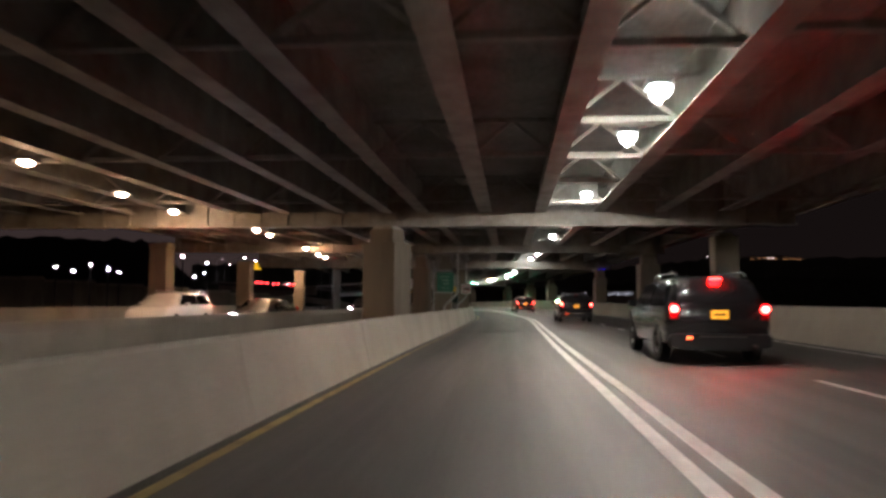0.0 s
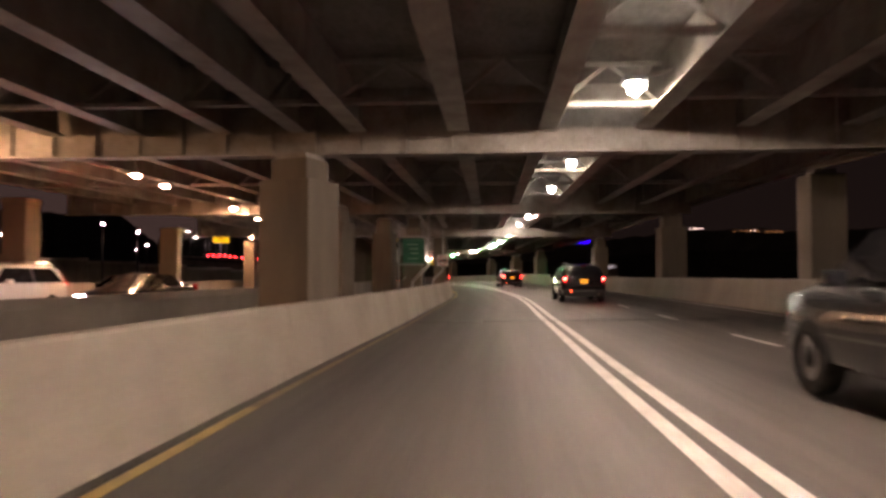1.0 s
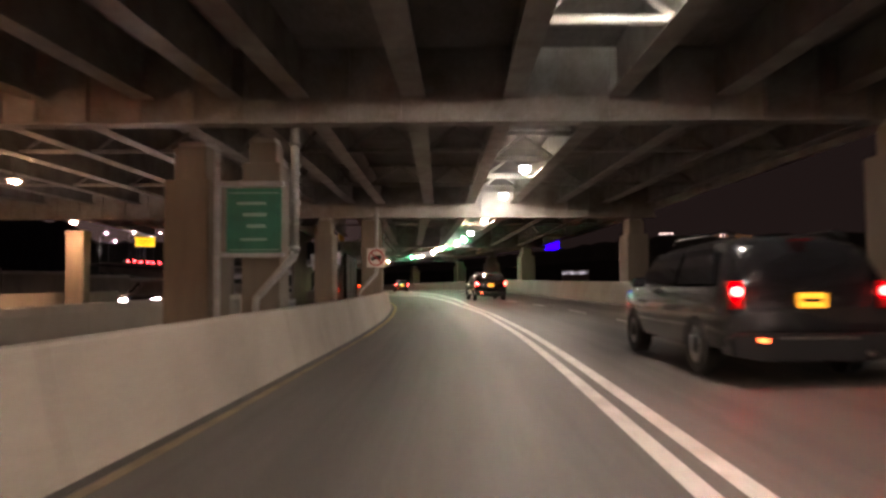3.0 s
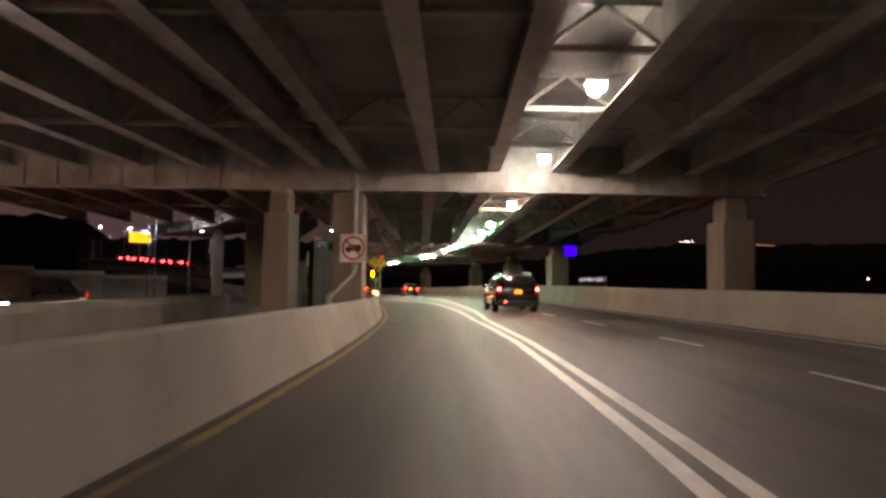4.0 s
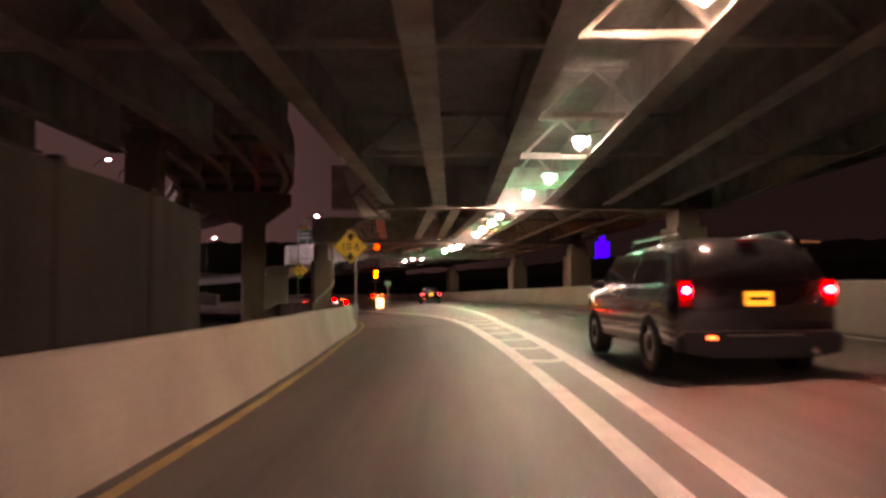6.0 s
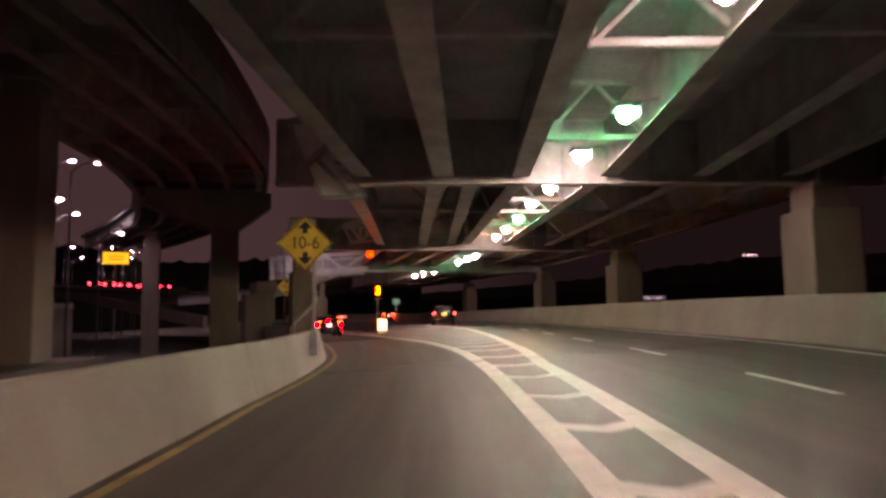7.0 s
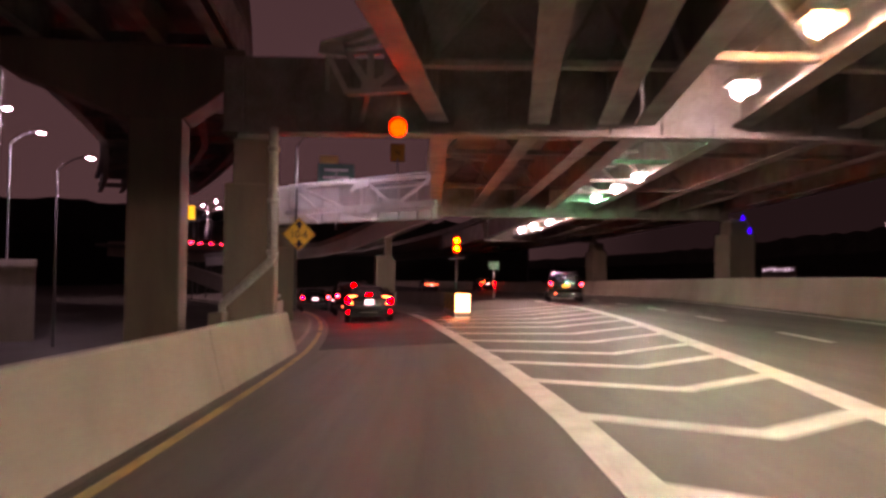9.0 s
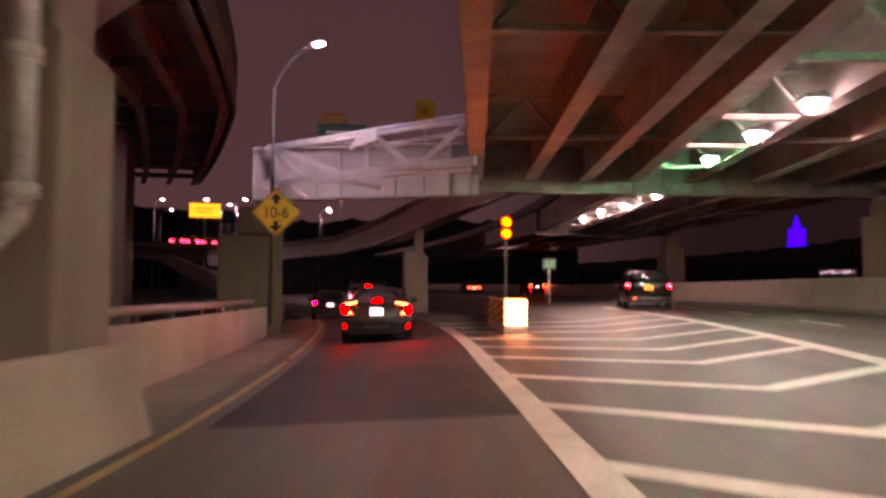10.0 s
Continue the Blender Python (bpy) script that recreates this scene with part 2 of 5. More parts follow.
# ---------------------------------------------------------------- mesh helpers
class Shape:
    """Collects vertices and faces for one mesh."""

    def __init__(self):
        self.v, self.f = [], []

    def add(self, verts, faces):
        k = len(self.v)
        self.v += [tuple(p) for p in verts]
        self.f += [tuple(i + k for i in f) for f in faces]
        return self

    def box(self, x0, y0, z0, x1, y1, z1, m=None):
        vs = [Vector((x, y, z)) for z in (z0, z1) for y in (y0, y1) for x in (x0, x1)]
        vs = [m @ p for p in vs] if m else vs
        return self.add(vs, [(0, 2, 3, 1), (4, 5, 7, 6), (0, 1, 5, 4), (2, 6, 7, 3), (0, 4, 6, 2), (1, 3, 7, 5)])

    def beam(self, a, b, w, h=None, up=(0, 0, 1)):
        """A bar of width w and height h from a to b."""
        a, b, h = Vector(a), Vector(b), h or w
        d = (b - a).normalized()
        side = d.cross(Vector(up))
        side = side.normalized() if side.length > 1e-4 else Vector((1, 0, 0))
        top = side.cross(d).normalized()
        vs = [p + side * (w / 2 * i) + top * (h / 2 * j) for p in (a, b) for j in (-1, 1) for i in (-1, 1)]
        return self.add(vs, [(0, 1, 3, 2), (4, 6, 7, 5), (0, 4, 5, 1), (2, 3, 7, 6), (0, 2, 6, 4), (1, 5, 7, 3)])

    def tube(self, pts, r, n=10, r2=None):
        pts = [Vector(p) for p in pts]
        rings = []
        for i, p in enumerate(pts):
            d = (pts[min(i + 1, len(pts) - 1)] - pts[max(i - 1, 0)]).normalized()
            u = d.cross(Vector((0, 0, 1)))
            u = u.normalized() if u.length > 1e-3 else Vector((1, 0, 0))
            w = u.cross(d)
            rr = r if r2 is None else r + (r2 - r) * i / (len(pts) - 1)
            rings.append([p + (u * math.cos(a) + w * math.sin(a)) * rr for a in [2 * math.pi * k / n for k in range(n)]])
        return self.loft(rings)

    def loft(self, rings, closed=True, caps=True):
        n = len(rings[0])
        faces = []
        for i in range(len(rings) - 1):
            for j in range(n if closed else n - 1):
                a, b = i * n + j, i * n + (j + 1) % n
                faces.append((a, b, b + n, a + n))
        if caps:
            faces += [tuple(range(n - 1, -1, -1)), tuple(range((len(rings) - 1) * n, len(rings) * n))]
        return self.add([p for r in rings for p in r], faces)

    def prism(self, outline, y0, y1):
        """An outline in x and z, drawn out from y0 to y1."""
        return self.loft([[Vector((x, y, z)) for x, z in outline] for y in (y0, y1)])

    def mesh(self, name, mat, smooth=False, bevel=0.0):
        me = bpy.data.meshes.new(name)
        me.from_pydata(self.v, [], self.f)
        bm = bmesh.new()
        bm.from_mesh(me)
        bmesh.ops.recalc_face_normals(bm, faces=bm.faces)
        if bevel:
            bmesh.ops.bevel(bm, geom=[e for e in bm.edges if len(e.link_faces) == 2 and e.calc_face_angle(0) > 0.5], offset=bevel, segments=2, profile=0.6,
                            affect="EDGES", clamp_overlap=True)
        bm.to_mesh(me)
        bm.free()
        me.materials.append(mat)
        for p in me.polygons:
            p.use_smooth = smooth
        return me


def part(name, shape, mat, parent=None, label="", smooth=False, bevel=0.0, m=None):
    """One mesh object under a thing or a part."""
    me = shape if isinstance(shape, bpy.types.Mesh) else shape.mesh(name, mat, smooth, bevel)
    ob = new(name, me)
    if parent:
        ob.parent = parent
    if m:
        ob.matrix_basis = m
    return tagged(ob, label) if label else ob


def thing(name, label, category, m=None, group="", kind=""):
    ob = new(name)
    ob.empty_display_size = 0.2
    if m:
        ob.matrix_basis = m
    return tagged(ob, label, category, group, kind)


def stations(a, b, step=2.0):
    n = max(1, round((b - a) / step))
    return [a + (b - a) * i / n for i in range(n + 1)]


def ribbon(profile, a, b, step=2.0, banked=True, place=None):
    """A profile of (lat, z), which may depend on s, carried along the road from station a to b."""
    sh = Shape()
    prof = profile if callable(profile) else (lambda s: profile)
    put = place or (lambda s, la, z: at(s, la, z, banked))
    sh.loft([[put(s, la, z) for la, z in prof(s)] for s in stations(a, b, step)])
    return sh


def stripe(lat, w, a, b, z=0.006, step=1.0):
    sh = Shape()
    rows = [[at(s, lat(s) - w / 2, z), at(s, lat(s) + w / 2, z), at(s, lat(s) + w / 2, z - 0.004), at(s, lat(s) - w / 2, z - 0.004)] for s in stations(a, b, step)]
    return sh.loft(rows)


def letters(text, size, m, mat, parent, name="lettering"):
    cu = bpy.data.curves.new(name, "FONT")
    cu.body, cu.size, cu.extrude, cu.align_x, cu.align_y = text, size, 0.002, "CENTER", "CENTER"
    tmp = bpy.data.objects.new(name, cu)
    me = bpy.data.meshes.new_from_object(tmp)
    bpy.data.objects.remove(tmp)
    me.materials.clear()
    me.materials.append(mat)
    ob = new(name, me)
    ob.parent, ob.matrix_basis = parent, m
    return ob


# ---------------------------------------------------------------- ground and pavements
def flat_ground():
    """The one sheet of ground, out to the horizon, lower away from the road."""
    sh = Shape()
    xs = [-4000, -900, -300, -120, -60, -20, 30, 60, 150, 400, 1200, 4000]
    ys = [-3000, -600, -120, -40, 40, 120, 200, 320, 700, 1500, 4200]
    sh.add([(x, y, -2.4 - 0.0016 * max(0, x - 30)) for y in ys for x in xs],
           [(j * len(xs) + i, j * len(xs) + i + 1, (j + 1) * len(xs) + i + 1, (j + 1) * len(xs) + i) for j in range(len(ys) - 1) for i in range(len(xs) - 1)])
    return tagged(part("ground", sh, SOIL), "dark bare ground below the raised roadway at night", "ground", kind="structure")


flat_ground()
GIRDERS = [-14.0, 6.0, 26.8, 48.0, 68.3, 92.8, 111.0, 129.5, 150.0, 170.0]

road = tagged(part("road", ribbon(lambda s: [(yellow(s) - 0.62, 0), (right_b(s) + 0.25, 0), (right_b(s) + 0.25, -0.5), (yellow(s) - 0.62, -0.5)], -30, 250), ASPHALT),
              "worn grey-brown asphalt carriageway with painted lines", "road", kind="structure")
lanes = road.data.uv_layers.new(name="lanes")
for loop in road.data.loops:
    ring = loop.vertex_index // 4
    lanes.data[loop.index].uv = ((yellow(-30 + 2 * ring) - 0.62) if loop.vertex_index % 4 in (0, 3) else right_b(-30 + 2 * ring) + 0.25, 2.0 * ring)
tagged(part("road_far_side", ribbon([(-22.6, -0.1), (-9.6, -0.1), (-9.6, -0.6), (-22.6, -0.6)], -30, 100, 4, False), ASPHALT),
       "asphalt carriageway of the oncoming traffic beyond the median", "road", kind="structure")
part("ramp_surface", ribbon(lambda s: [(yellow(s) + 0.25, 0.004), (min(white_l(s) - 0.15, 9), 0.004), (min(white_l(s) - 0.15, 9), -0.1), (yellow(s) + 0.25, -0.1)], 112.2, 150), ASPHALT_NEW, road,
     "freshly laid dark asphalt of the exit lane")
part("edge_line", stripe(yellow, 0.11, -30, 17), YELLOW_PAINT, road, "faded yellow edge line")
part("edge_line", stripe(yellow, 0.1, 17, 50), YELLOW_WORN, road, "almost worn-off yellow edge line")
part("edge_line", stripe(yellow, 0.12, 50, 119), YELLOW_PAINT, road, "faded yellow edge line")
sh = Shape()
for a, b in ((119.6, 122.5), (123.2, 127), (127.6, 133), (133.5, 145)):
    sh.add(*(lambda q: (q.v, q.f))(stripe(yellow, 0.14, a, b, 0.012)))
part("edge_line", sh, YELLOW_PAINT, road, "broken yellow edge line")
part("lane_line", stripe(white_l, 0.15, -30, 62), WHITE_PAINT, road, "white line of a double pair")
part("lane_line", stripe(white_r, 0.15, -30, 62), WHITE_PAINT, road, "white line of a double pair")
part("gutter_dirt", stripe(lambda s: yellow(s) - 0.135, 0.085, -30, 110, 0.005), TAR, road, "dark band of dirt along the barrier foot")
gore_w = table((62, 0.15), (80, 0.24), (90, 0.3), (145, 0.3))


def wide_stripe(lat, a, b):
    sh = Shape()
    return sh.loft([[at(s, lat(s) - gore_w(s) / 2, 0.008), at(s, lat(s) + gore_w(s) / 2, 0.008), at(s, lat(s) + gore_w(s) / 2, 0.003), at(s, lat(s) - gore_w(s) / 2, 0.003)]
                    for s in stations(a, b, 1.0)])


part("gore_line", wide_stripe(white_l, 62, 129), WHITE_PAINT, road, "broad white gore line")
part("gore_line", wide_stripe(white_r, 62, 140), WHITE_PAINT, road, "broad white gore line")
part("right_edge_line", stripe(lambda s: right_b(s) - 0.45, 0.11, -30, 240), WHITE_PAINT, road, "thin worn white edge line")


def hatch_bar(s, w=0.34):
    """A bar of the gore's hatching: level from the left line, then bent forward to the right line."""
    l, r = white_l(s) + 0.1, white_r(s - 0.3) - 0.1
    gap = r - l
    k = l + gap * 0.54
    sh = Shape()
    rows = []
    for la, ds in ((l, 0.0), (k, -0.46 * gap), (r, -0.18 * gap)):
        rows.append([at(s + ds - w / 2, la, 0.009), at(s + ds + w / 2, la, 0.009), at(s + ds + w / 2, la, 0.004), at(s + ds - w / 2, la, 0.004)])
    return sh.loft(rows)


for s in [78.2, 80.6, 83.0, 85.4, 88.0, 90.4, 93.0, 95.8, 98.3, 100.8, 103.2, 105.7, 108.0, 110.1, 112.65, 115.2, 118.0, 120.3, 122.8, 125.6, 128.3, 131.5]:
    part("hatch_bar", hatch_bar(s), WHITE_PAINT, road)
DASHES = [-19.1, -12.2, -5.3, 1.6, 8.5, 15.4, 22.2, 29.1, 36.4, 43.7, 52.0, 58.5, 65.4, 71.6, 77.7, 83.9, 90.0, 96.1, 102.2, 108.4, 114.5, 120.7, 126.8, 133.0, 139.1, 145.3, 151.4, 157.6]
for a in DASHES:
    part("lane_dash", stripe(dashes, 0.11, a, a + 2.4, 0.006), WHITE_PAINT, road)
for a in (29.3, 68.8, 91.6):
    sh = Shape()
    sh.loft([[at(a + 0.04 * math.sin(la * 3), la, 0.011), at(a + 0.16 + 0.05 * math.sin(la * 2), la, 0.011), at(a + 0.16, la, 0.002), at(a, la, 0.002)]
             for la in np.linspace(yellow(a) + 0.1, right_b(a) - 0.6, 14)])
    part("expansion_joint", sh, TAR, road, "dark tarred expansion joint")
    # short pale strips stand in for the broken highlight along the joint seal
    for la0, la1 in ((-1.2, -0.3), (0.2, 1.0), (2.2, 3.4), (3.9, 4.4)):
        part("joint_highlight", Shape().add([at(a + ds, la, z) for z in (0.013, 0.003) for ds, la in ((0.2, la0), (0.2, la1), (0.222, la1), (0.222, la0))],
                                       [(0, 1, 2, 3), (4, 7, 6, 5), (0, 4, 5, 1), (1, 5, 6, 2), (2, 6, 7, 3), (3, 7, 4, 0)]), GALV, road, "pale steel strip in place of a highlight on the joint")


# ---------------------------------------------------------------- barriers
def jersey(lat, side, h):
    """The profile of a concrete safety barrier: its sloping face towards the road on the given side."""
    k = side
    return lambda s: [(lat(s), 0), (lat(s) - k * 0.02, 0.07), (lat(s) - k * 0.11, 0.4), (lat(s) - k * 0.21, h - 0.03), (lat(s) - k * 0.24, h), (lat(s) - k * 0.40, h),
                      (lat(s) - k * 0.46, 0.3), (lat(s) - k * 0.55, 0)]


inset = table((90, 0.2), (100, 0.28), (108, 0.3), (112, 0.2))
left_barrier = thing("barrier_left", "pale concrete safety barrier along the inner lane", "barrier", kind="structure")
for a, b in zip(stations(-30, 112.0, 6.1)[:-1], stations(-30, 112.0, 6.1)[1:]):
    part("barrier_segment", ribbon(jersey(lambda s: yellow(s) - inset(s), 1, 0.88), a + 0.008, b - 0.008, 1.5), CONCRETE, left_barrier)
right_barrier = thing("barrier_right", "long concrete parapet along the outer lane", "barrier", kind="structure")
for a, b in zip(stations(-30, 240, 9)[:-1], stations(-30, 240, 9)[1:]):
    part("barrier_segment", ribbon(jersey(right_b, -1, 0.98), a + 0.008, b - 0.008, 3), CONCRETE, right_barrier)
far_barrier = thing("barrier_median", "long concrete barrier of the oncoming carriageway", "barrier", kind="structure")
for a, b in zip(stations(-30, 76, 8)[:-1], stations(-30, 76, 8)[1:]):
    part("barrier_segment", ribbon([(-9.1, -2.3), (-9.1, 0.55), (-9.18, 0.75), (-9.42, 0.75), (-9.6, -0.1), (-9.6, -2.3)], a + 0.01, b - 0.01, 4, False), CONCRETE, far_barrier)
outer_wall = thing("barrier_far_side", "concrete parapet beyond the oncoming carriageway", "barrier", kind="structure")
part("barrier_segment", ribbon([(-22.6, -2.3), (-22.6, 0.8), (-22.9, 0.8), (-22.9, -2.3)], -30, 90, 4, False), CONCRETE, outer_wall)

screen = thing("screen_wall", "tall dark screen wall behind the safety barrier", "wall", kind="structure")
screen_lat = table((69, -4.5), (78, -4.5), (86, -4.9))
for a, b in zip(stations(69.6, 80.4, 2.7)[:-1], stations(69.6, 80.4, 2.7)[1:]):
    part("screen_panel", ribbon(lambda s: [(screen_lat(s), -2.4), (screen_lat(s), 2.7), (screen_lat(s) - 0.12, 2.7), (screen_lat(s) - 0.12, -2.4)], a + 0.01, b - 0.01, 2.7, False), SCREEN, screen)
    part("screen_post", Shape().beam(at(a, screen_lat(a) - 0.06, -2.4, False), at(a, screen_lat(a) - 0.06, 2.78, False), 0.16, 0.16), SCREEN, screen)

ramp_wall = thing("ramp_wall", "low weathered concrete wall with a steel rail on top", "wall", kind="structure")
wall_lat = table((111, -4.2), (117, -4.75), (124, -5.2), (132, -5.9), (145, -7.0))
part("wall_body", ribbon(lambda s: [(wall_lat(s), -0.3), (wall_lat(s), 0.98), (wall_lat(s) - 0.25, 0.98), (wall_lat(s) - 0.25, -0.3)], 110.0, 146, 1.5), CONCRETE, ramp_wall)
part("kerb", ribbon(lambda s: [(yellow(s) - 0.3, -0.02), (yellow(s) - 0.45, 0.04), (wall_lat(s), 0.06), (wall_lat(s), -0.02)], 112.1, 146, 1.5), PIER_CONCRETE, ramp_wall, "low dirty concrete verge kerb")
part("rail", Shape().tube([at(s, wall_lat(s) - 0.12, 1.16) for s in stations(111, 125, 2)], 0.075, 8), POLE, ramp_wall, "round dark steel rail", True)
for s in stations(111.5, 124.5, 1.9):
    part("rail_post", Shape().beam(at(s, wall_lat(s) - 0.12, 0.95), at(s, wall_lat(s) - 0.12, 1.16), 0.07), POLE, ramp_wall)

nose = thing("gore_wall", "concrete dividing wall at the gore", "wall", kind="structure")
nose_lat = table((128, 2.3), (140, 3.4), (160, 3.0), (200, 1))
part("wall_body", ribbon(lambda s: [(nose_lat(s) - 0.3, -0.1), (nose_lat(s) - 0.2, 0.85), (nose_lat(s) + 0.2, 0.85), (nose_lat(s) + 0.3, -0.1)], 128.2, 200, 3), CONCRETE, nose)


# ---------------------------------------------------------------- the deck overhead
shift = table((-30, 0), (43, 0), (58, 0.35), (75, 0.65), (89, 1.1), (98, 1.4), (108.7, 2.5), (119, 4.1), (125, 4.9), (140, 6.6), (160, 8.5), (260, 14))
SOFFIT, GIRDER_Z = 6.1, 4.5
# the underside of the stringers, span by span
flange = table((-30, 4.5), (26.7, 4.58), (26.9, 4.72), (47.9, 5.02), (48.1, 5.0), (68.2, 5.12), (68.4, 4.86), (92.7, 4.37), (92.9, 4.44), (110.9, 4.46), (111.1, 4.42), (129.4, 4.62), (129.6, 4.42), (260, 4.42))
deck = thing("elevated_deck", "steel-framed upper roadway on riveted girders, seen from below", "bridge deck", kind="structure")
RIGHT = 10.6
edge_lat = table((84, -3.2), (92, -2.2), (111, -0.4), (129.5, 0.95))
part("deck_slab", ribbon(lambda s: [(-23.5, SOFFIT), (shift(s) + RIGHT, SOFFIT), (shift(s) + RIGHT, SOFFIT + 0.5), (-23.5, SOFFIT + 0.5)], -30, 84, 3, place=over), DECK_MAT, deck)
part("deck_slab", ribbon(lambda s: [(edge_lat(s), SOFFIT), (shift(s) + RIGHT, SOFFIT), (shift(s) + RIGHT, SOFFIT + 0.5), (edge_lat(s), SOFFIT + 0.5)], 84, 129.5, 3, place=over), DECK_MAT, deck)
part("deck_slab", ribbon(lambda s: [(shift(s) + 0.8, SOFFIT), (shift(s) + RIGHT, SOFFIT), (shift(s) + RIGHT, SOFFIT + 0.5), (shift(s) + 0.8, SOFFIT + 0.5)], 129.5, 240, 3, place=over), DECK_MAT, deck)
part("deck_fascia", ribbon(lambda s: [(shift(s) + RIGHT, 5.05 - 0.1), (shift(s) + RIGHT + 0.2, 5.05 - 0.1), (shift(s) + RIGHT + 0.2, SOFFIT + 1.3), (shift(s) + RIGHT, SOFFIT + 1.3)], -30, 240, 3, place=over), STEEL, deck)
part("deck_fascia", ribbon(lambda s: [(edge_lat(s) - 0.15, SOFFIT - 0.1), (edge_lat(s), SOFFIT - 0.1), (edge_lat(s), SOFFIT + 1.2), (edge_lat(s) - 0.15, SOFFIT + 1.2)], 84, 129.5, 3, place=over), STEEL, deck)


def stringer(q, a, b, w=0.42):
    """A straight plate I-beam under the deck from one cross girder to the next: bottom flange, web and top flange."""
    def outline(s):
        z = flange(s)
        up = SOFFIT + 0.25 + drop(s)
        return [(q(s) - w / 2, z), (q(s) + w / 2, z), (q(s) + w / 2, z + 0.035), (q(s) + 0.012, z + 0.035), (q(s) + 0.012, up), (q(s) - 0.012, up), (q(s) - 0.012, z + 0.035), (q(s) - w / 2, z + 0.035)]
    return ribbon(outline, a, b, 60, False)


LONG, SHORT = [-3.2, -0.85, 1.2, 3.35, 5.6, 7.9, 10.1], [-19.4, -17.1, -14.9, -12.7, -10.6, -8.6, -6.4, -4.6]
ON = lambda base: (lambda s: base + shift(s))
FAN = [table((92, -1.9), (111, -0.1), (129.5, 1.25)), table((92, 0.35), (111, 1.95), (129.5, 3.1)), table((92, 1.2), (111, 3.4), (129.5, 5.0)), *[ON(b) for b in (1.3, 3.35, 5.6, 7.9, 10.1)]]
SPREAD = [table((68.3, -2.97), (92.8, -1.33)), table((68.3, -0.42), (92.8, 0.56)), *[ON(b) for b in LONG[2:]]]
for g0, g1 in zip(GIRDERS[:-1], GIRDERS[1:]):
    lines = SPREAD if g0 == 68.3 else [ON(b) for b in LONG] if g0 < 90 else FAN if g0 < 125 else FAN[3:]
    for k, q in enumerate(lines):
        part("stringer", stringer(q, g0 + 0.15, g1 - 0.15, 0.5 if k == 1 and g0 < 90 else 0.42), STEEL, deck)
    if g0 < 70:
        for base in SHORT:
            part("stringer", stringer(ON(base), g0 + 0.15, min(g1 - 0.15, 84), 0.4), STEEL, deck)


def cross_girder(s, l, r):
    """A plate girder across the road: web, flanges and stiffeners."""
    sh = Shape()
    ends = [over(s, la, 0) for la in (l, r)]
    side = Vector((-math.sin(heading(s)), math.cos(heading(s)), 0))
    outline = [(-0.225, GIRDER_Z), (0.225, GIRDER_Z), (0.225, GIRDER_Z + 0.05), (0.015, GIRDER_Z + 0.05), (0.015, SOFFIT), (-0.015, SOFFIT), (-0.015, GIRDER_Z + 0.05), (-0.225, GIRDER_Z + 0.05)]
    sh.loft([[e + side * u + Vector((0, 0, z)) for u, z in outline] for e in ends])
    g = part("cross_girder", sh, STEEL, deck, "deep riveted plate girder across the road")
    for la in np.arange(l + 0.4, r, 1.08):
        st = Shape()
        st.beam(over(s - 0.1, la, (GIRDER_Z + SOFFIT) / 2 + 0.02), over(s - 0.016, la, (GIRDER_Z + SOFFIT) / 2 + 0.02), 0.022, SOFFIT - GIRDER_Z - 0.1)
        part("stiffener", st, STEEL, g)
    return g


for s in GIRDERS:
    l = -23 if s < 70 else edge_lat(s) if s < 130 else shift(s) + 1.0
    l = {92.8: -3.4, 111.0: -4.5}.get(s, l)
    cross_girder(s, l, shift(s) + RIGHT - 0.2)


def cross_frame(s, a, b, mat=STEEL):
    """The bracing between two stringers: bottom chord, top chord and two diagonals that meet above the chord's middle."""
    sh = Shape()
    zb, zt = flange(s) - drop(s) + 0.12, SOFFIT - 0.15
    sh.beam(over(s, a, zb), over(s, b, zb), 0.13, 0.11)
    sh.beam(over(s, a, zt), over(s, b, zt), 0.09, 0.08)
    mid = (a + b) / 2
    sh.beam(over(s, a + 0.05, zb), over(s, mid, zt), 0.08, 0.07)
    sh.beam(over(s, b - 0.05, zb), over(s, mid, zt), 0.08, 0.07)
    return part("cross_frame", sh, mat, deck)


for s in [-2, 2, 9.5, 13.6, 17.0, 20.5, 24.8, 32.0, 35.6, 39.5, 43.8, 52, 56, 60, 64, 72.3, 76.8, 81, 85, 89.6, 97.2, 99.8, 103.4, 106.8, 116, 120, 123.2, 126.6, 135, 139, 142, 146]:
    q = shift(s)
    cross_frame(s, 1.2 + q, 3.35 + q)
for s in stations(-6, 145, 7.4):
    if min(abs(s - g) for g in GIRDERS) > 1.5:
        q = shift(s)
        own = [f(s) for f in SPREAD] if 68.3 < s < 92 else [b + q for b in LONG] if s < 92 else [f(s) for f in FAN] if s < 129 else [f(s) for f in FAN[3:]]
        for a, b in zip(own[:-1], own[1:]):
            if not 1 < a - q < 2:
                cross_frame(s, a, b)
        if s < 84:
            for a, b in zip([*SHORT, own[0] - q][:-1], [*SHORT, own[0] - q][1:]):
                cross_frame(s, a + q, b + q)
# closely set ribs on the outer face of the deck's edge girder
for s in np.arange(93.4, 129, 0.42):
    if abs(s - 111) > 0.5:
        z0, z1 = flange(s) + 0.04, SOFFIT + drop(s) - 0.15
        part("edge_rib", Shape().beam(at(s, FAN[0](s) - 0.11, (z0 + z1) / 2, False), at(s + 0.03, FAN[0](s + 0.03) - 0.11, (z0 + z1) / 2, False), 0.18, z1 - z0), STEEL, deck)
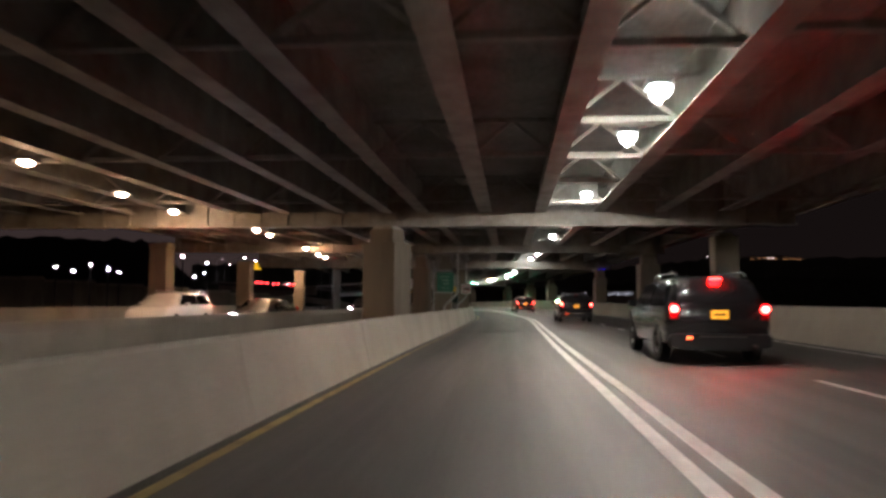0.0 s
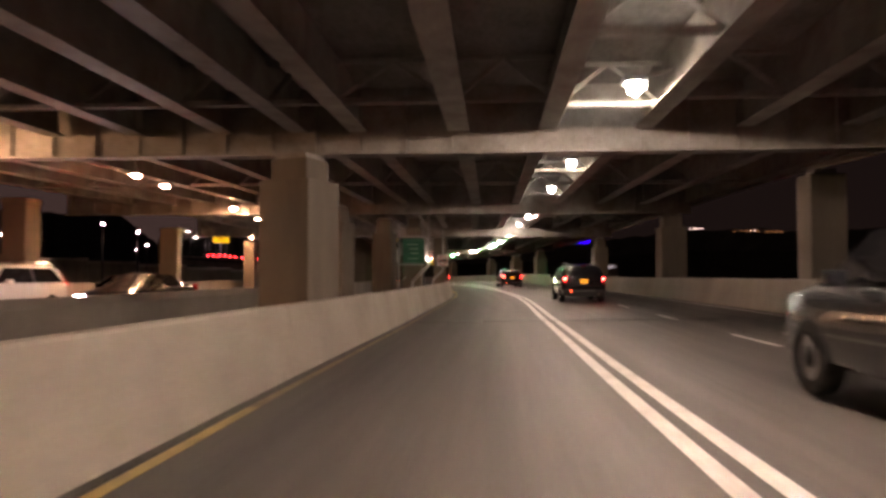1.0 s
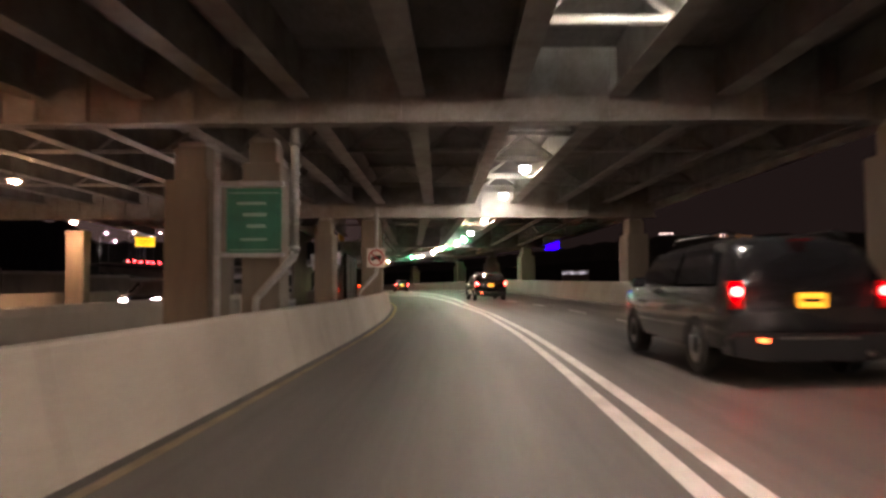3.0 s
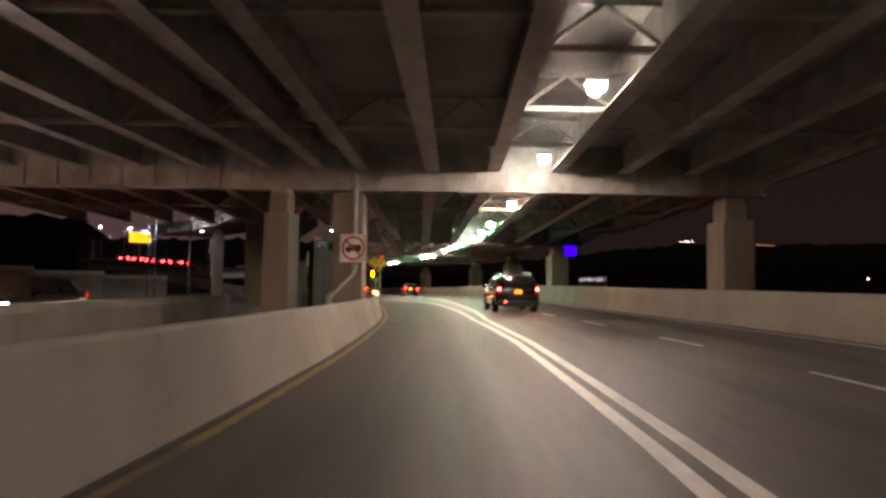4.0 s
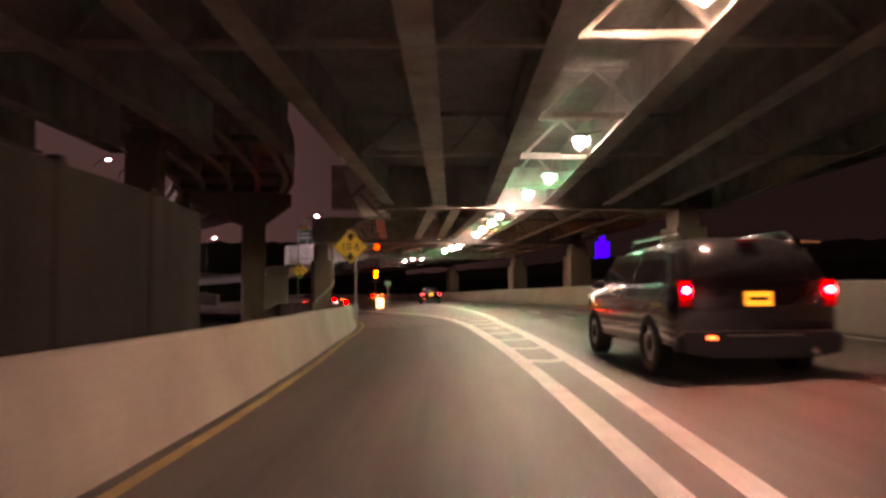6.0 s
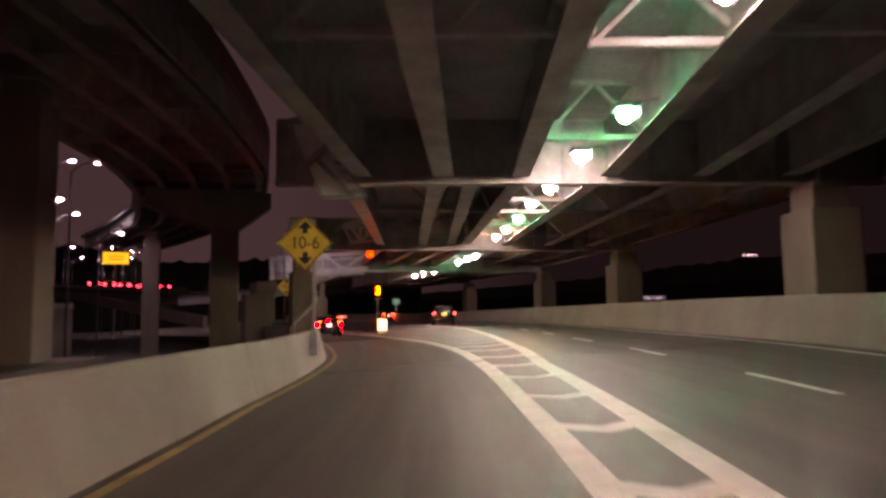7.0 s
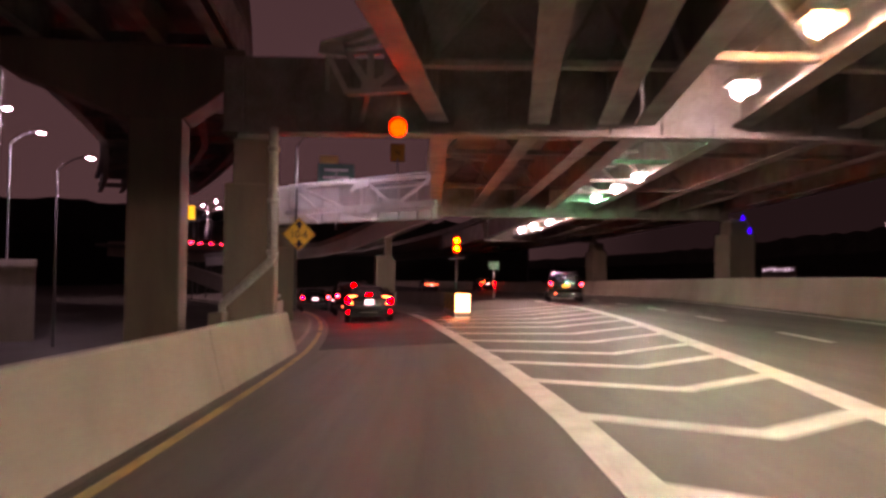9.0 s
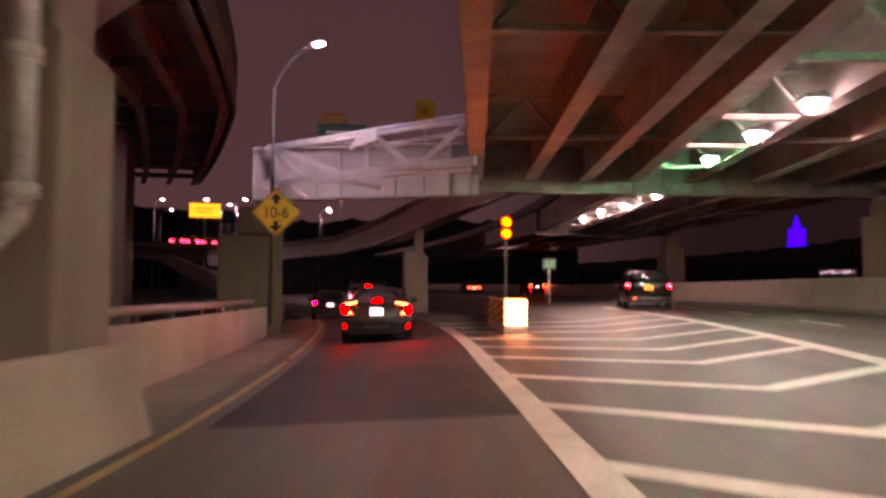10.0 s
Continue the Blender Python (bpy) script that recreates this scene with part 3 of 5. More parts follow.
# the brackets that carry the deck's open edge: a knee plate behind dark bars, and a pale lattice
part("knee_plate", Shape().loft([[at(st, la, z, False) for la, z in ((-3.08, 5.51), (-2.41, 5.71), (-1.26, 3.84), (-2.23, 3.84))] for st in (92.46, 92.52)]), STEEL_PALE, deck, "pale slanting knee plate")
for la0, z0, la1, z1, w in [(-2.99, 5.51, -2.73, 4.56, 0.1), (-2.73, 4.6, -2.31, 3.9, 0.09), (-2.74, 4.5, -2.1, 5.12, 0.13), (-2.36, 4.7, -1.58, 3.86, 0.12), (-2.5, 5.62, -1.95, 4.85, 0.06), (-2.45, 5.7, -1.28, 3.84, 0.07), (-3.1, 5.6, -2.3, 5.72, 0.16),
                            (-2.25, 5.0, -1.95, 4.96, 0.08), (-2.0, 4.66, -1.75, 4.62, 0.08), (-1.85, 4.44, -1.62, 4.4, 0.08), (-1.72, 4.22, -1.48, 4.19, 0.08), (-1.6, 4.0, -1.36, 3.98, 0.08), (-2.25, 3.84, -1.25, 3.84, 0.09)]:
    part("knee_bar", Shape().beam(at(92.36, la0, z0, False), at(92.36, la1, z1, False), 0.1, w), STEEL, deck)
for la0, z0, la1, z1, w in [(-2.1, 5.07, -0.7, 5.53, 0.12), (-2.05, 4.98, -0.72, 5.28, 0.09), (-1.85, 4.94, -0.68, 5.02, 0.07), (-1.68, 4.97, -1.3, 4.38, 0.11), (-1.3, 4.38, -0.72, 4.82, 0.1), (-2.0, 4.95, -1.68, 4.3, 0.09),
                            (-1.68, 4.3, -0.66, 4.38, 0.1), (-1.3, 4.4, -1.3, 4.98, 0.06), (-1.02, 4.55, -1.02, 5.0, 0.06)]:
    part("edge_lattice_bar", Shape().beam(at(108.0, la0, z0, False), at(108.0, la1, z1, False), 0.1, w), STEEL_PALE, deck, "pale lattice bar beside the open edge")
for outline in (((-2.14, 4.92), (-2.1, 5.12), (-1.75, 5.22), (-1.72, 4.88)), ((-1.46, 4.26), (-1.42, 4.5), (-1.14, 4.52), (-1.1, 4.3))):
    part("edge_gusset", Shape().loft([[at(st, la, z, False) for la, z in outline] for st in (107.9, 107.94)]), STEEL_PALE, deck)
for la, z in ((-2.0, 5.02), (-1.3, 4.4), (-0.72, 5.4)):
    part("edge_outrigger", Shape().beam(at(108.0, la, z, False), at(110.95, la - 0.4, z + 0.1, False), 0.08, 0.08), STEEL, deck)


# ---------------------------------------------------------------- piers
def pier(s, lat, w, d, top, turn=0.0, foot=-2.4, cap=True, label="square-edged concrete pier under the deck girders", upto=None):
    upto = upto or GIRDER_Z + drop(s)
    m = stand(s, lat, 0, turn, False)
    p = thing("pier", label, "pier", m, "piers under the deck")
    part("shaft", Shape().box(-w / 2, -d / 2, foot, w / 2, d / 2, top), PIER_CONCRETE, p, bevel=0.04)
    if cap and top < upto - 0.1:
        part("pedestal", Shape().box(-w * 0.36, -d * 0.36, top, w * 0.36, d * 0.36, upto - 0.12), PIER_CONCRETE, p, bevel=0.03)
        part("bearing", Shape().box(-w * 0.3, -d * 0.3, upto - 0.12, w * 0.3, d * 0.3, upto), STEEL, p, "steel bearing block")
    elif cap:
        part("capital", Shape().box(-w * 0.54, -d * 0.54, top - 0.3, w * 0.54, d * 0.54, top - 0.02), PIER_CONCRETE, p, bevel=0.03)
    return p


for row in [(26.7, -4.6, 1.4, 1.25, 3.42, -21), (42.6, -7.25, 1.4, 1.2, 3.7, -18), (50.0, -5.85, 1.1, 1.1, 3.6, -10), (49.5, -4.15, 0.85, 1.0, 3.9, 0), (68.2, -5.35, 0.9, 0.9, 3.6, -10),
            (68.75, -3.12, 1.0, 1.4, 4.3, 0), (-13.5, -5.2, 1.4, 1.25, 3.4, -20),
            (111.3, -3.95, 1.0, 1.25, 3.15, 8)]:
    pier(*row)
for row in [(38.3, -19.4, 1.0, 1.0, 4.4, 0), (57.3, -20.9, 1.1, 1.0, 4.4, 0), (20.0, -19.2, 1.0, 1.0, 4.4, 0), (2.0, -19.2, 1.0, 1.0, 4.4, 0), (76.0, -20.5, 1.0, 1.0, 4.4, 0)]:
    pier(*row, label="plain concrete pier beside the oncoming carriageway")
for s, lat, w, d, up in [(30.5, 8.95, 0.95, 0.9, 4.0), (47.6, 9.35, 1.3, 1.25, 3.75), (68.75, 10.0, 1.05, 1.5, 3.57), (92.6, 9.75, 1.2, 1.4, 3.5), (110.75, 12.5, 1.4, 1.4, 3.44), (129.0, 15.83, 1.3, 1.4, 3.5),
                         (150, 17.9, 1.2, 1.4, 3.5), (6.5, 9.2, 0.95, 1.0, 3.75)]:
    pier(s, lat, w, d, up, 0, label="pale concrete column outside the parapet", upto=GIRDER_Z + drop(s) - 0.02)


# ---------------------------------------------------------------- roadway lamps
def roadway_lamp(s, lat, z, lens, turn=0.0, label="deck-mounted roadway lamp with a glowing boxy lens", w=0.27, deep=1.0):
    p = thing("roadway_lamp", label, "lamp", stand(s, lat, z, turn, False), "lamps under the deck")
    turn_round = [2 * math.pi * k / 14 for k in range(14)]
    lens_part = part("lens", Shape().loft([[Vector((w / 2 * k * math.cos(q), w / 2 * k * math.sin(q), zz)) for q in turn_round] for zz, k in ((0.09 - 0.21 * deep, 0.72), (0.09 - 0.19 * deep, 0.88), (0.09 - 0.13 * deep, 0.98), (0.09, 1.0))]),
                     lens[0], p, "bright glowing lens")
    part("refractor", Shape().tube([(-0.01, 0, 0.10 - 0.21 * deep), (-0.022, 0, 0.088 - 0.21 * deep)] if lat > 0 else [(0, 0, 0.098 - 0.21 * deep), (-0.004, 0, 0.084 - 0.21 * deep)], w * 0.3, 14), lens[1], lens_part, "glowing refractor plate")
    part("housing", Shape().box(-w * 0.82, -w * 0.82, 0.06, w * 0.82, w * 0.82, 0.17), HOUSING, p, "grey metal housing", bevel=0.02)
    # an added, unseen plate that blocks the lens light towards the right-hand stringer
    if lat > 0:
        part("added_light_shield", Shape().box(w * 0.6, -w * 1.15, 0.09 - 0.2 * deep, w * 0.64, w * 1.15, 0.12), TRIM, p, "added black shield that keeps lamp light off the stringer")
    near = min([b + shift(s) - lat for b in (*LONG, *SHORT)], key=lambda d: abs(d - 0.6) if lat > 0 else abs(d))
    reach = near - 0.03 if near > 0 else near + 0.03
    part("bracket", Shape().beam((0, 0, 0.17), (reach, 0, flange(s) - z + 0.5), 0.05), STEEL, p, "slanting steel bracket")
    return p


for s, lat, lens in [(-5, 2.6, LENS_WHITE), (4, 2.6, LENS_FAINT), (12.0, 2.62, LENS_WHITE), (15.4, 2.64, LENS_WHITE), (23.8, 2.62, LENS_WHITE), (34.3, 2.56, LENS_WHITE),
                     (42.4, 2.64, LENS_SOFT), (58.5, 2.96, LENS_WHITE), (66.6, 3.17, LENS_SOFT), (75.5, 3.25, LENS_WARM), (83.6, 3.4, LENS_FAINT),
                     (88.3, 3.6, LENS_GREEN), (91.4, 3.55, LENS_SOFT), (95.6, 3.8, LENS_FAINT), (98.5, 3.96, LENS_FAINT), (102.2, 4.43, LENS_GREEN),
                     (105.6, 4.78, LENS_ORANGE), (108.7, 5.14, LENS_FAINT), (112.2, 6.0, LENS_GREEN), (118.8, 6.77, LENS_FAINT), (121.8, 7.09, LENS_FAINT),
                     (125.2, 7.48, LENS_GREEN), (132.4, 8.75, LENS_FAINT), (136.0, 8.75, LENS_FAINT), (139.3, 8.85, LENS_WARM), (142.9, 9.2, LENS_FAINT)]:
    roadway_lamp(s, lat, flange(s) + (0.1 if 117 < s < 129 else 0.2), lens)
for s, lat, z in [(16.0, -11.6, 4.47), (21.1, -12.1, 4.47), (25.3, -12.5, 4.47), (34.4, -12.6, 4.7), (37.3, -12.9, 4.7), (47, -13.5, 4.7), (50.2, -13.8, 4.7), (54, -14.2, 4.7), (57.5, -14.4, 4.7), (74, -20, 4.7)]:
    roadway_lamp(s, lat, z, LENS_SODIUM, label="deck-mounted lamp with a warm glowing lens", w=0.3, deep=0.5)


# ---------------------------------------------------------------- signs
def square_plate(w, h, mat, p, name="plate"):
    part(name, Shape().box(-w / 2, -0.004, -h / 2, w / 2, 0.004, h / 2), mat, p)
    part("backing", Shape().box(-w / 2 + 0.01, 0.004, -h / 2 + 0.01, w / 2 - 0.01, 0.012, h / 2 - 0.01), SIGN_BACK, p, "bare aluminium backing")


def ring(r0, r1, n=40, y=-0.009):
    sh = Shape()
    sh.loft([[Vector((r * math.cos(a), yy, r * math.sin(a))) for r, yy in ((r0, y), (r1, y), (r1, y + 0.003), (r0, y + 0.003))] for a in [2 * math.pi * k / n for k in range(n + 1)]], caps=False)
    return sh


def no_trucks_sign(m):
    p = thing("prohibition_sign", "square white no-trucks sign with a red ring and slash", "road sign", m)
    square_plate(0.914, 0.914, SIGN_WHITE, p)
    part("truck_symbol", Shape().prism([(-0.27, -0.10), (-0.27, 0.02), (-0.20, 0.06), (-0.10, 0.06), (-0.10, 0.12), (0.27, 0.12), (0.27, -0.10), (0.20, -0.10), (0.17, -0.15), (0.10, -0.15), (0.07, -0.10),
                                        (-0.10, -0.10), (-0.13, -0.15), (-0.19, -0.15), (-0.22, -0.10)], -0.0075, -0.005), SIGN_BLACK, p, "black truck silhouette")
    part("ring", ring(0.33, 0.40), SIGN_RED, p, "red ring")
    part("slash", Shape().prism([(-0.285, 0.235), (-0.235, 0.285), (0.285, -0.235), (0.235, -0.285)], -0.0115, -0.0095), SIGN_RED, p, "red slash")
    return p


def clearance_sign(m, label, post_to=None):
    """A yellow diamond with the clearance between two arrows."""
    p = thing("clearance_sign", label, "road sign", m)
    h = 0.914 / math.sqrt(2)
    part("plate", Shape().prism([(0, -h), (h, 0), (0, h), (-h, 0)], -0.004, 0.004), SIGN_YELLOW, p)
    k = h - 0.02
    sh = Shape()
    for i in range(4):
        c, s = [(1, 1), (-1, 1), (-1, -1), (1, -1)][i]
        sh.prism([(k * c, 0), (0, k * s), (0, (k - 0.03) * s), ((k - 0.03) * c, 0)], -0.007, -0.005)
    part("border", sh, SIGN_BLACK, p, "thin black border")
    for d in (1, -1):
        part("arrow", Shape().prism([(0, d * 0.52), (0.17, d * 0.34), (0.06, d * 0.34), (0.06, d * 0.22), (-0.06, d * 0.22), (-0.06, d * 0.34), (-0.17, d * 0.34)], -0.0075, -0.005), SIGN_BLACK, p)
    letters("10-6", 0.37, Matrix.Translation((0, -0.006, -0.01)) @ Matrix.Rotation(radians(90), 4, "X") @ Matrix.Diagonal((1.0, 1.12, 1, 1)), SIGN_BLACK, p)
    return p


no_trucks_sign(stand(67.72, -2.89, 2.455, -11, False))
clearance_sign(stand(92.7, -2.70, 2.82, 4, False), "yellow diamond sign with a low clearance on a steel post")
clearance_sign(stand(123.9, -4.58, 2.91, 6, False), "yellow diamond sign with a low clearance on a lamp post")
post = thing("sign_post", "plain galvanised steel sign post", "post", stand(92.95, -2.52, 0, 0, False))
part("post", Shape().beam((0, 0, 0.3), (0, 0, 3.4), 0.07, 0.05), GALV, post)
part("base_bracket", Shape().box(-0.09, -0.07, 0.2, 0.09, 0.07, 0.75), GALV, post, "bolted bracket")


def bars(p, rows, mat, y=-0.0065):
    """Writing too small to read, as plain bars."""
    for x, z, w, h in rows:
        part("text_bar", Shape().box(x - w / 2, y, z - h / 2, x + w / 2, y + 0.002, z + h / 2), mat, p)


exit_sign = thing("guide_sign", "tall green guide sign with white writing bolted to a steel frame", "road sign", stand(48.3, -4.12, 2.55, 0, False))
square_plate(1.15, 1.36, SIGN_GREEN, exit_sign)
bars(exit_sign, [(0, 0.58, 1.05, 0.02), (0, -0.62, 1.05, 0.02), (-0.05, 0.36, 0.6, 0.06), (0.02, 0.12, 0.5, 0.07), (0.05, -0.12, 0.4, 0.07), (0.0, -0.4, 0.55, 0.05)], WORN_LETTER)
part("frame_post", Shape().beam((-0.78, 0.05, -2.2), (-0.78, 0.05, 1.5), 0.1), GALV, exit_sign)
part("frame_rail", Shape().beam((-0.8, 0.06, 0.78), (0.62, 0.06, 0.78), 0.1), GALV, exit_sign)
part("frame_rail", Shape().beam((-0.8, 0.06, -0.72), (0.62, 0.06, -0.72), 0.1), GALV, exit_sign)
far_sign = thing("guide_sign", "small green guide sign on a slim post", "road sign", stand(143.8, 7.55, 2.15, 0, False))
square_plate(0.75, 0.55, SIGN_GREEN, far_sign)
bars(far_sign, [(0, 0.1, 0.5, 0.05), (0, -0.1, 0.4, 0.05)], WORN_LETTER)
part("post", Shape().beam((0, 0.04, -2.2), (0, 0.04, 0.2), 0.06), GALV, far_sign)
hung = thing("warning_sign", "small yellow sign hung above the ramp", "road sign", stand(131.7, -0.41, 7.5, 0, False))
square_plate(0.72, 0.9, SIGN_YELLOW, hung)
bars(hung, [(0, 0.12, 0.3, 0.035), (0, 0.02, 0.26, 0.035), (0.04, -0.08, 0.3, 0.035)], SIGN_BLACK)
part("hanger", Shape().beam((0, 0.03, -0.3), (0, 0.03, -2.5), 0.08), GALV, hung)
side = thing("guide_sign", "green guide sign with a yellow top panel behind the ramp girder", "road sign", stand(130.0, -3.4, 6.1, 0, False))
square_plate(1.7, 1.0, SIGN_GREEN, side)
bars(side, [(0, 0.2, 1.1, 0.1), (0, -0.15, 1.2, 0.1)], SIGN_WHITE)
part("top_panel", Shape().box(-0.75, -0.004, 0.52, 0.1, 0.008, 0.86), SIGN_YELLOW, side, "yellow top panel")
part("hanger", Shape().beam((0, 0.03, -2.6), (0, 0.03, 0.1), 0.08), GALV, side)


# ---------------------------------------------------------------- drain pipes on the piers
def drain_pipe(s, lat, top, elbow, foot_ds, foot_lat, foot):
    p = thing("drain_pipe", "grey deck drain pipe with an elbow strapped to a pier", "pipe")
    part("riser", Shape().tube([at(s, lat, elbow, False), at(s, lat, top, False)], 0.085, 12), PIPE_MAT, p, smooth=True)
    part("offset_run", Shape().tube([at(s, lat, elbow + 0.06, False), at(s, lat - 0.03, elbow - 0.06, False), at(s + foot_ds, foot_lat, foot, False), at(s + foot_ds, foot_lat - 0.03, foot - 0.5, False)], 0.085, 12), PIPE_MAT, p, smooth=True)
    for z in (elbow + 0.12, elbow + 1.1, top - 0.4):
        part("collar", Shape().tube([at(s, lat, z - 0.05, False), at(s, lat, z + 0.05, False)], 0.115, 12), PIPE_MAT, p, smooth=True)
    return p


drain_pipe(48.5, -3.3, 4.6, 1.84, 0.35, -4.2, 0.9)
drain_pipe(67.95, -2.87, 4.95, 1.72, 0.1, -3.7, 0.85)
drain_pipe(110.15, -3.3, 4.15, 1.64, 0.1, -4.25, 0.75)


# ---------------------------------------------------------------- beacons and gore
def disc_lamp(p, x, z, r, mat, y=0.0):
    part("lamp_case", Shape().tube([(x, y + 0.02, z), (x, y + 0.2, z)], r * 1.12, 14), SIGN_YELLOW, p, "yellow signal case", True)
    lens = part("lens", Shape().tube([(x, y - 0.03, z), (x, y + 0.02, z)], r, 14), mat, p, "glowing amber lens", True)
    if mat is BEACON:
        part("bulb", Shape().tube([(x, y - 0.045, z), (x, y - 0.031, z)], r * 0.55, 12), BEACON_HOT, lens, "hot bright bulb", True)
    sh = Shape()
    sh.loft([[Vector((x + r * 1.15 * math.cos(a), yy, z + r * 1.15 * math.sin(a))) for yy in (y - 0.09, y + 0.03)] for a in [math.pi * k / 10 for k in range(11)]], closed=False, caps=False)
    part("visor", sh, TRIM, p, "dark visor hood")


overhead = thing("warning_beacon", "flashing amber beacon hung over the exit lane", "traffic signal", stand(108.3, -0.85, 3.8, 0, False))
disc_lamp(overhead, 0, 0, 0.14, BEACON_DIM)
part("hanger", Shape().beam((0, 0.1, 0.1), (0, 0.1, 1.9), 0.06), GALV, overhead)
gore_beacon = thing("warning_beacon", "stacked amber beacons on a post at the gore", "traffic signal", stand(125.0, 1.6, 0.1, 0, True))
for z in (2.62, 2.94):
    disc_lamp(gore_beacon, 0, z, 0.135, BEACON)
part("post", Shape().beam((0, 0.12, -0.15), (0, 0.12, 3.0), 0.07), POLE, gore_beacon)
part("cross_arm", Shape().beam((-0.3, 0.12, 2.2), (0.35, 0.12, 2.26), 0.05), GALV, gore_beacon)

cushion = thing("crash_cushion", "striped crash cushion with an amber nose panel made to glow", "crash barrier", stand(123.6, 1.66, 0.12, 0))
# the nose ribs are no lamps; their lit look is emission
for k in range(5):
    z = 0.1 + k * 0.14
    part("nose_rib", Shape().prism([(-0.24, z), (-0.28, z + 0.03), (-0.28, z + 0.065), (-0.24, z + 0.095), (0.24, z + 0.095), (0.28, z + 0.065), (0.28, z + 0.03), (0.24, z)], -0.1, 0.06), AMBER_PANEL, cushion, "amber rib with its brightness put in as emission")
part("nose_backing", Shape().box(-0.27, 0.02, 0.07, 0.27, 0.12, 0.8), STRIPE_YELLOW, cushion, "yellow plastic backing", bevel=0.02)
part("base_rail", Shape().box(-0.3, 0.0, -0.13, 0.3, 4.0, 0.08), GALV, cushion, "steel base rail")
for k in range(5):
    part("cushion_module", Shape().box(-0.3, 0.22 + k * 0.75, 0.08, 0.3, 0.9 + k * 0.75, 0.76), STRIPE_YELLOW if k % 2 == 0 else TRIM, cushion, bevel=0.05)
    for z in (0.22, 0.44, 0.66):
        part("band", Shape().box(-0.31, 0.25 + k * 0.75, z - 0.05, 0.31, 0.87 + k * 0.75, z + 0.04), TRIM if k % 2 == 0 else STRIPE_YELLOW, cushion)


# ---------------------------------------------------------------- steelwork over the exit ramp
ramp_bridge = thing("ramp_girder", "pale plate girder with a slanting white lattice across the exit ramp", "bridge girder")
G0, G1 = Vector(at(126.0, -5.65, 0, False)), Vector(at(128.1, 1.15, 0, False))
run = (G1 - G0).normalized()


def onto(u, z, off=0.0):
    """A place u metres along the ramp's cross girder, off metres towards the traffic."""
    q = G0 + run * u + Vector((run.y, -run.x, 0)) * off
    return Vector((q.x, q.y, z))


U = (G1 - G0).length
low = lambda u: 3.46 + 0.07 * u
top = lambda u: 4.9 + 0.097 * u
sh = Shape()
sh.loft([[onto(u, z, o) for z, o in ((low(u), -0.02), (low(u), 0.02), (top(u), 0.02), (top(u), -0.02))] for u in np.linspace(0, U, 8)])
# web and stiffeners get a darker tone in place of shade behind the lattice
part("web", sh, PLATE, ramp_bridge, "grey web plate, its shade put into the colour")
part("bottom_flange", Shape().beam(onto(0, low(0) - 0.02), onto(U, low(U) - 0.02), 0.4, 0.05), STEEL, ramp_bridge, "dark lower flange")
part("top_flange", Shape().beam(onto(0, top(0) + 0.03), onto(U, top(U) + 0.03), 0.4, 0.05), STEEL_PALE, ramp_bridge)
part("end_plate", Shape().beam(onto(0.02, (low(0) + top(0)) / 2, 0.0), onto(0.02, (low(0) + top(0)) / 2, 0.3), 0.03, 1.4), STEEL_PALE, ramp_bridge)
for u in (0.5, 1.85, 2.6, 4.3, 5.24, 6.1, 6.8):
    part("stiffener", Shape().beam(onto(u, (low(u) + top(u)) / 2, 0.02), onto(u, (low(u) + top(u)) / 2, 0.16), 0.03, top(u) - low(u) - 0.06), PLATE, ramp_bridge)
TA, TB = onto(0.3, 0, 0.3), at(122.0, 0.35, 0, False)


def truss(k, z):
    q = TA.lerp(TB, k)
    return Vector((q.x, q.y, z))


# the lattice: top rail and chord, second chord, lower chords, posts and diagonals
for k0, z0, k1, z1, w, h in [(0.02, 4.99, 0.98, 5.13, 0.08, 0.05), (0.02, 4.88, 1.0, 4.99, 0.16, 0.12), (0.58, 4.64, 0.98, 4.70, 0.1, 0.06), (0.0, 3.88, 1.02, 4.0, 0.16, 0.2), (0.54, 3.77, 1.0, 3.80, 0.12, 0.06),
                             (0.54, 4.9, 0.54, 4.04, 0.1, 0.09), (0.594, 4.84, 0.73, 4.1, 0.1, 0.12), (1.0, 4.96, 0.79, 4.08, 0.1, 0.11), (0.47, 4.6, 0.53, 4.9, 0.1, 0.09), (0.06, 4.8, 0.24, 3.9, 0.1, 0.1),
                             (0.1, 4.84, 0.42, 3.98, 0.1, 0.12), (0.12, 3.9, 0.24, 3.42, 0.09, 0.08), (0.36, 3.9, 0.62, 3.5, 0.1, 0.12)]:
    part("lattice_bar", Shape().beam(truss(k0, z0), truss(k1, z1), w, h), STEEL_PALE, ramp_bridge)
for outline in (((0.463, 4.60), (0.518, 5.01), (0.6, 5.06), (0.6, 4.74)), ((0.66, 3.98), (0.70, 4.2), (0.78, 4.2), (0.83, 4.0)), ((0.965, 4.88), (0.985, 5.08), (1.02, 5.02), (1.02, 4.88)), ((0.52, 3.7), (0.5, 4.05), (0.6, 4.06), (0.61, 3.72))):
    part("gusset", Shape().loft([[truss(k, z) + Vector((d * 0.02, -d, 0)) for k, z in outline] for d in (0.09, 0.12)]), STEEL_PALE, ramp_bridge)
for k, u in ((0.15, 1.0), (0.54, 3.9), (0.99, 6.9)):
    part("outrigger", Shape().beam(onto(u, top(u) - 0.1, 0.0), truss(k, 4.92), 0.09, 0.09), STEEL_PALE, ramp_bridge)
support = thing("abutment", "dark concrete support below the ramp girder", "pier", stand(129.3, -6.2, 0, 10, False))
part("shaft", Shape().box(-1.1, -1.0, -2.4, 0.9, 1.0, 2.6), PIER_CONCRETE, support, bevel=0.05)
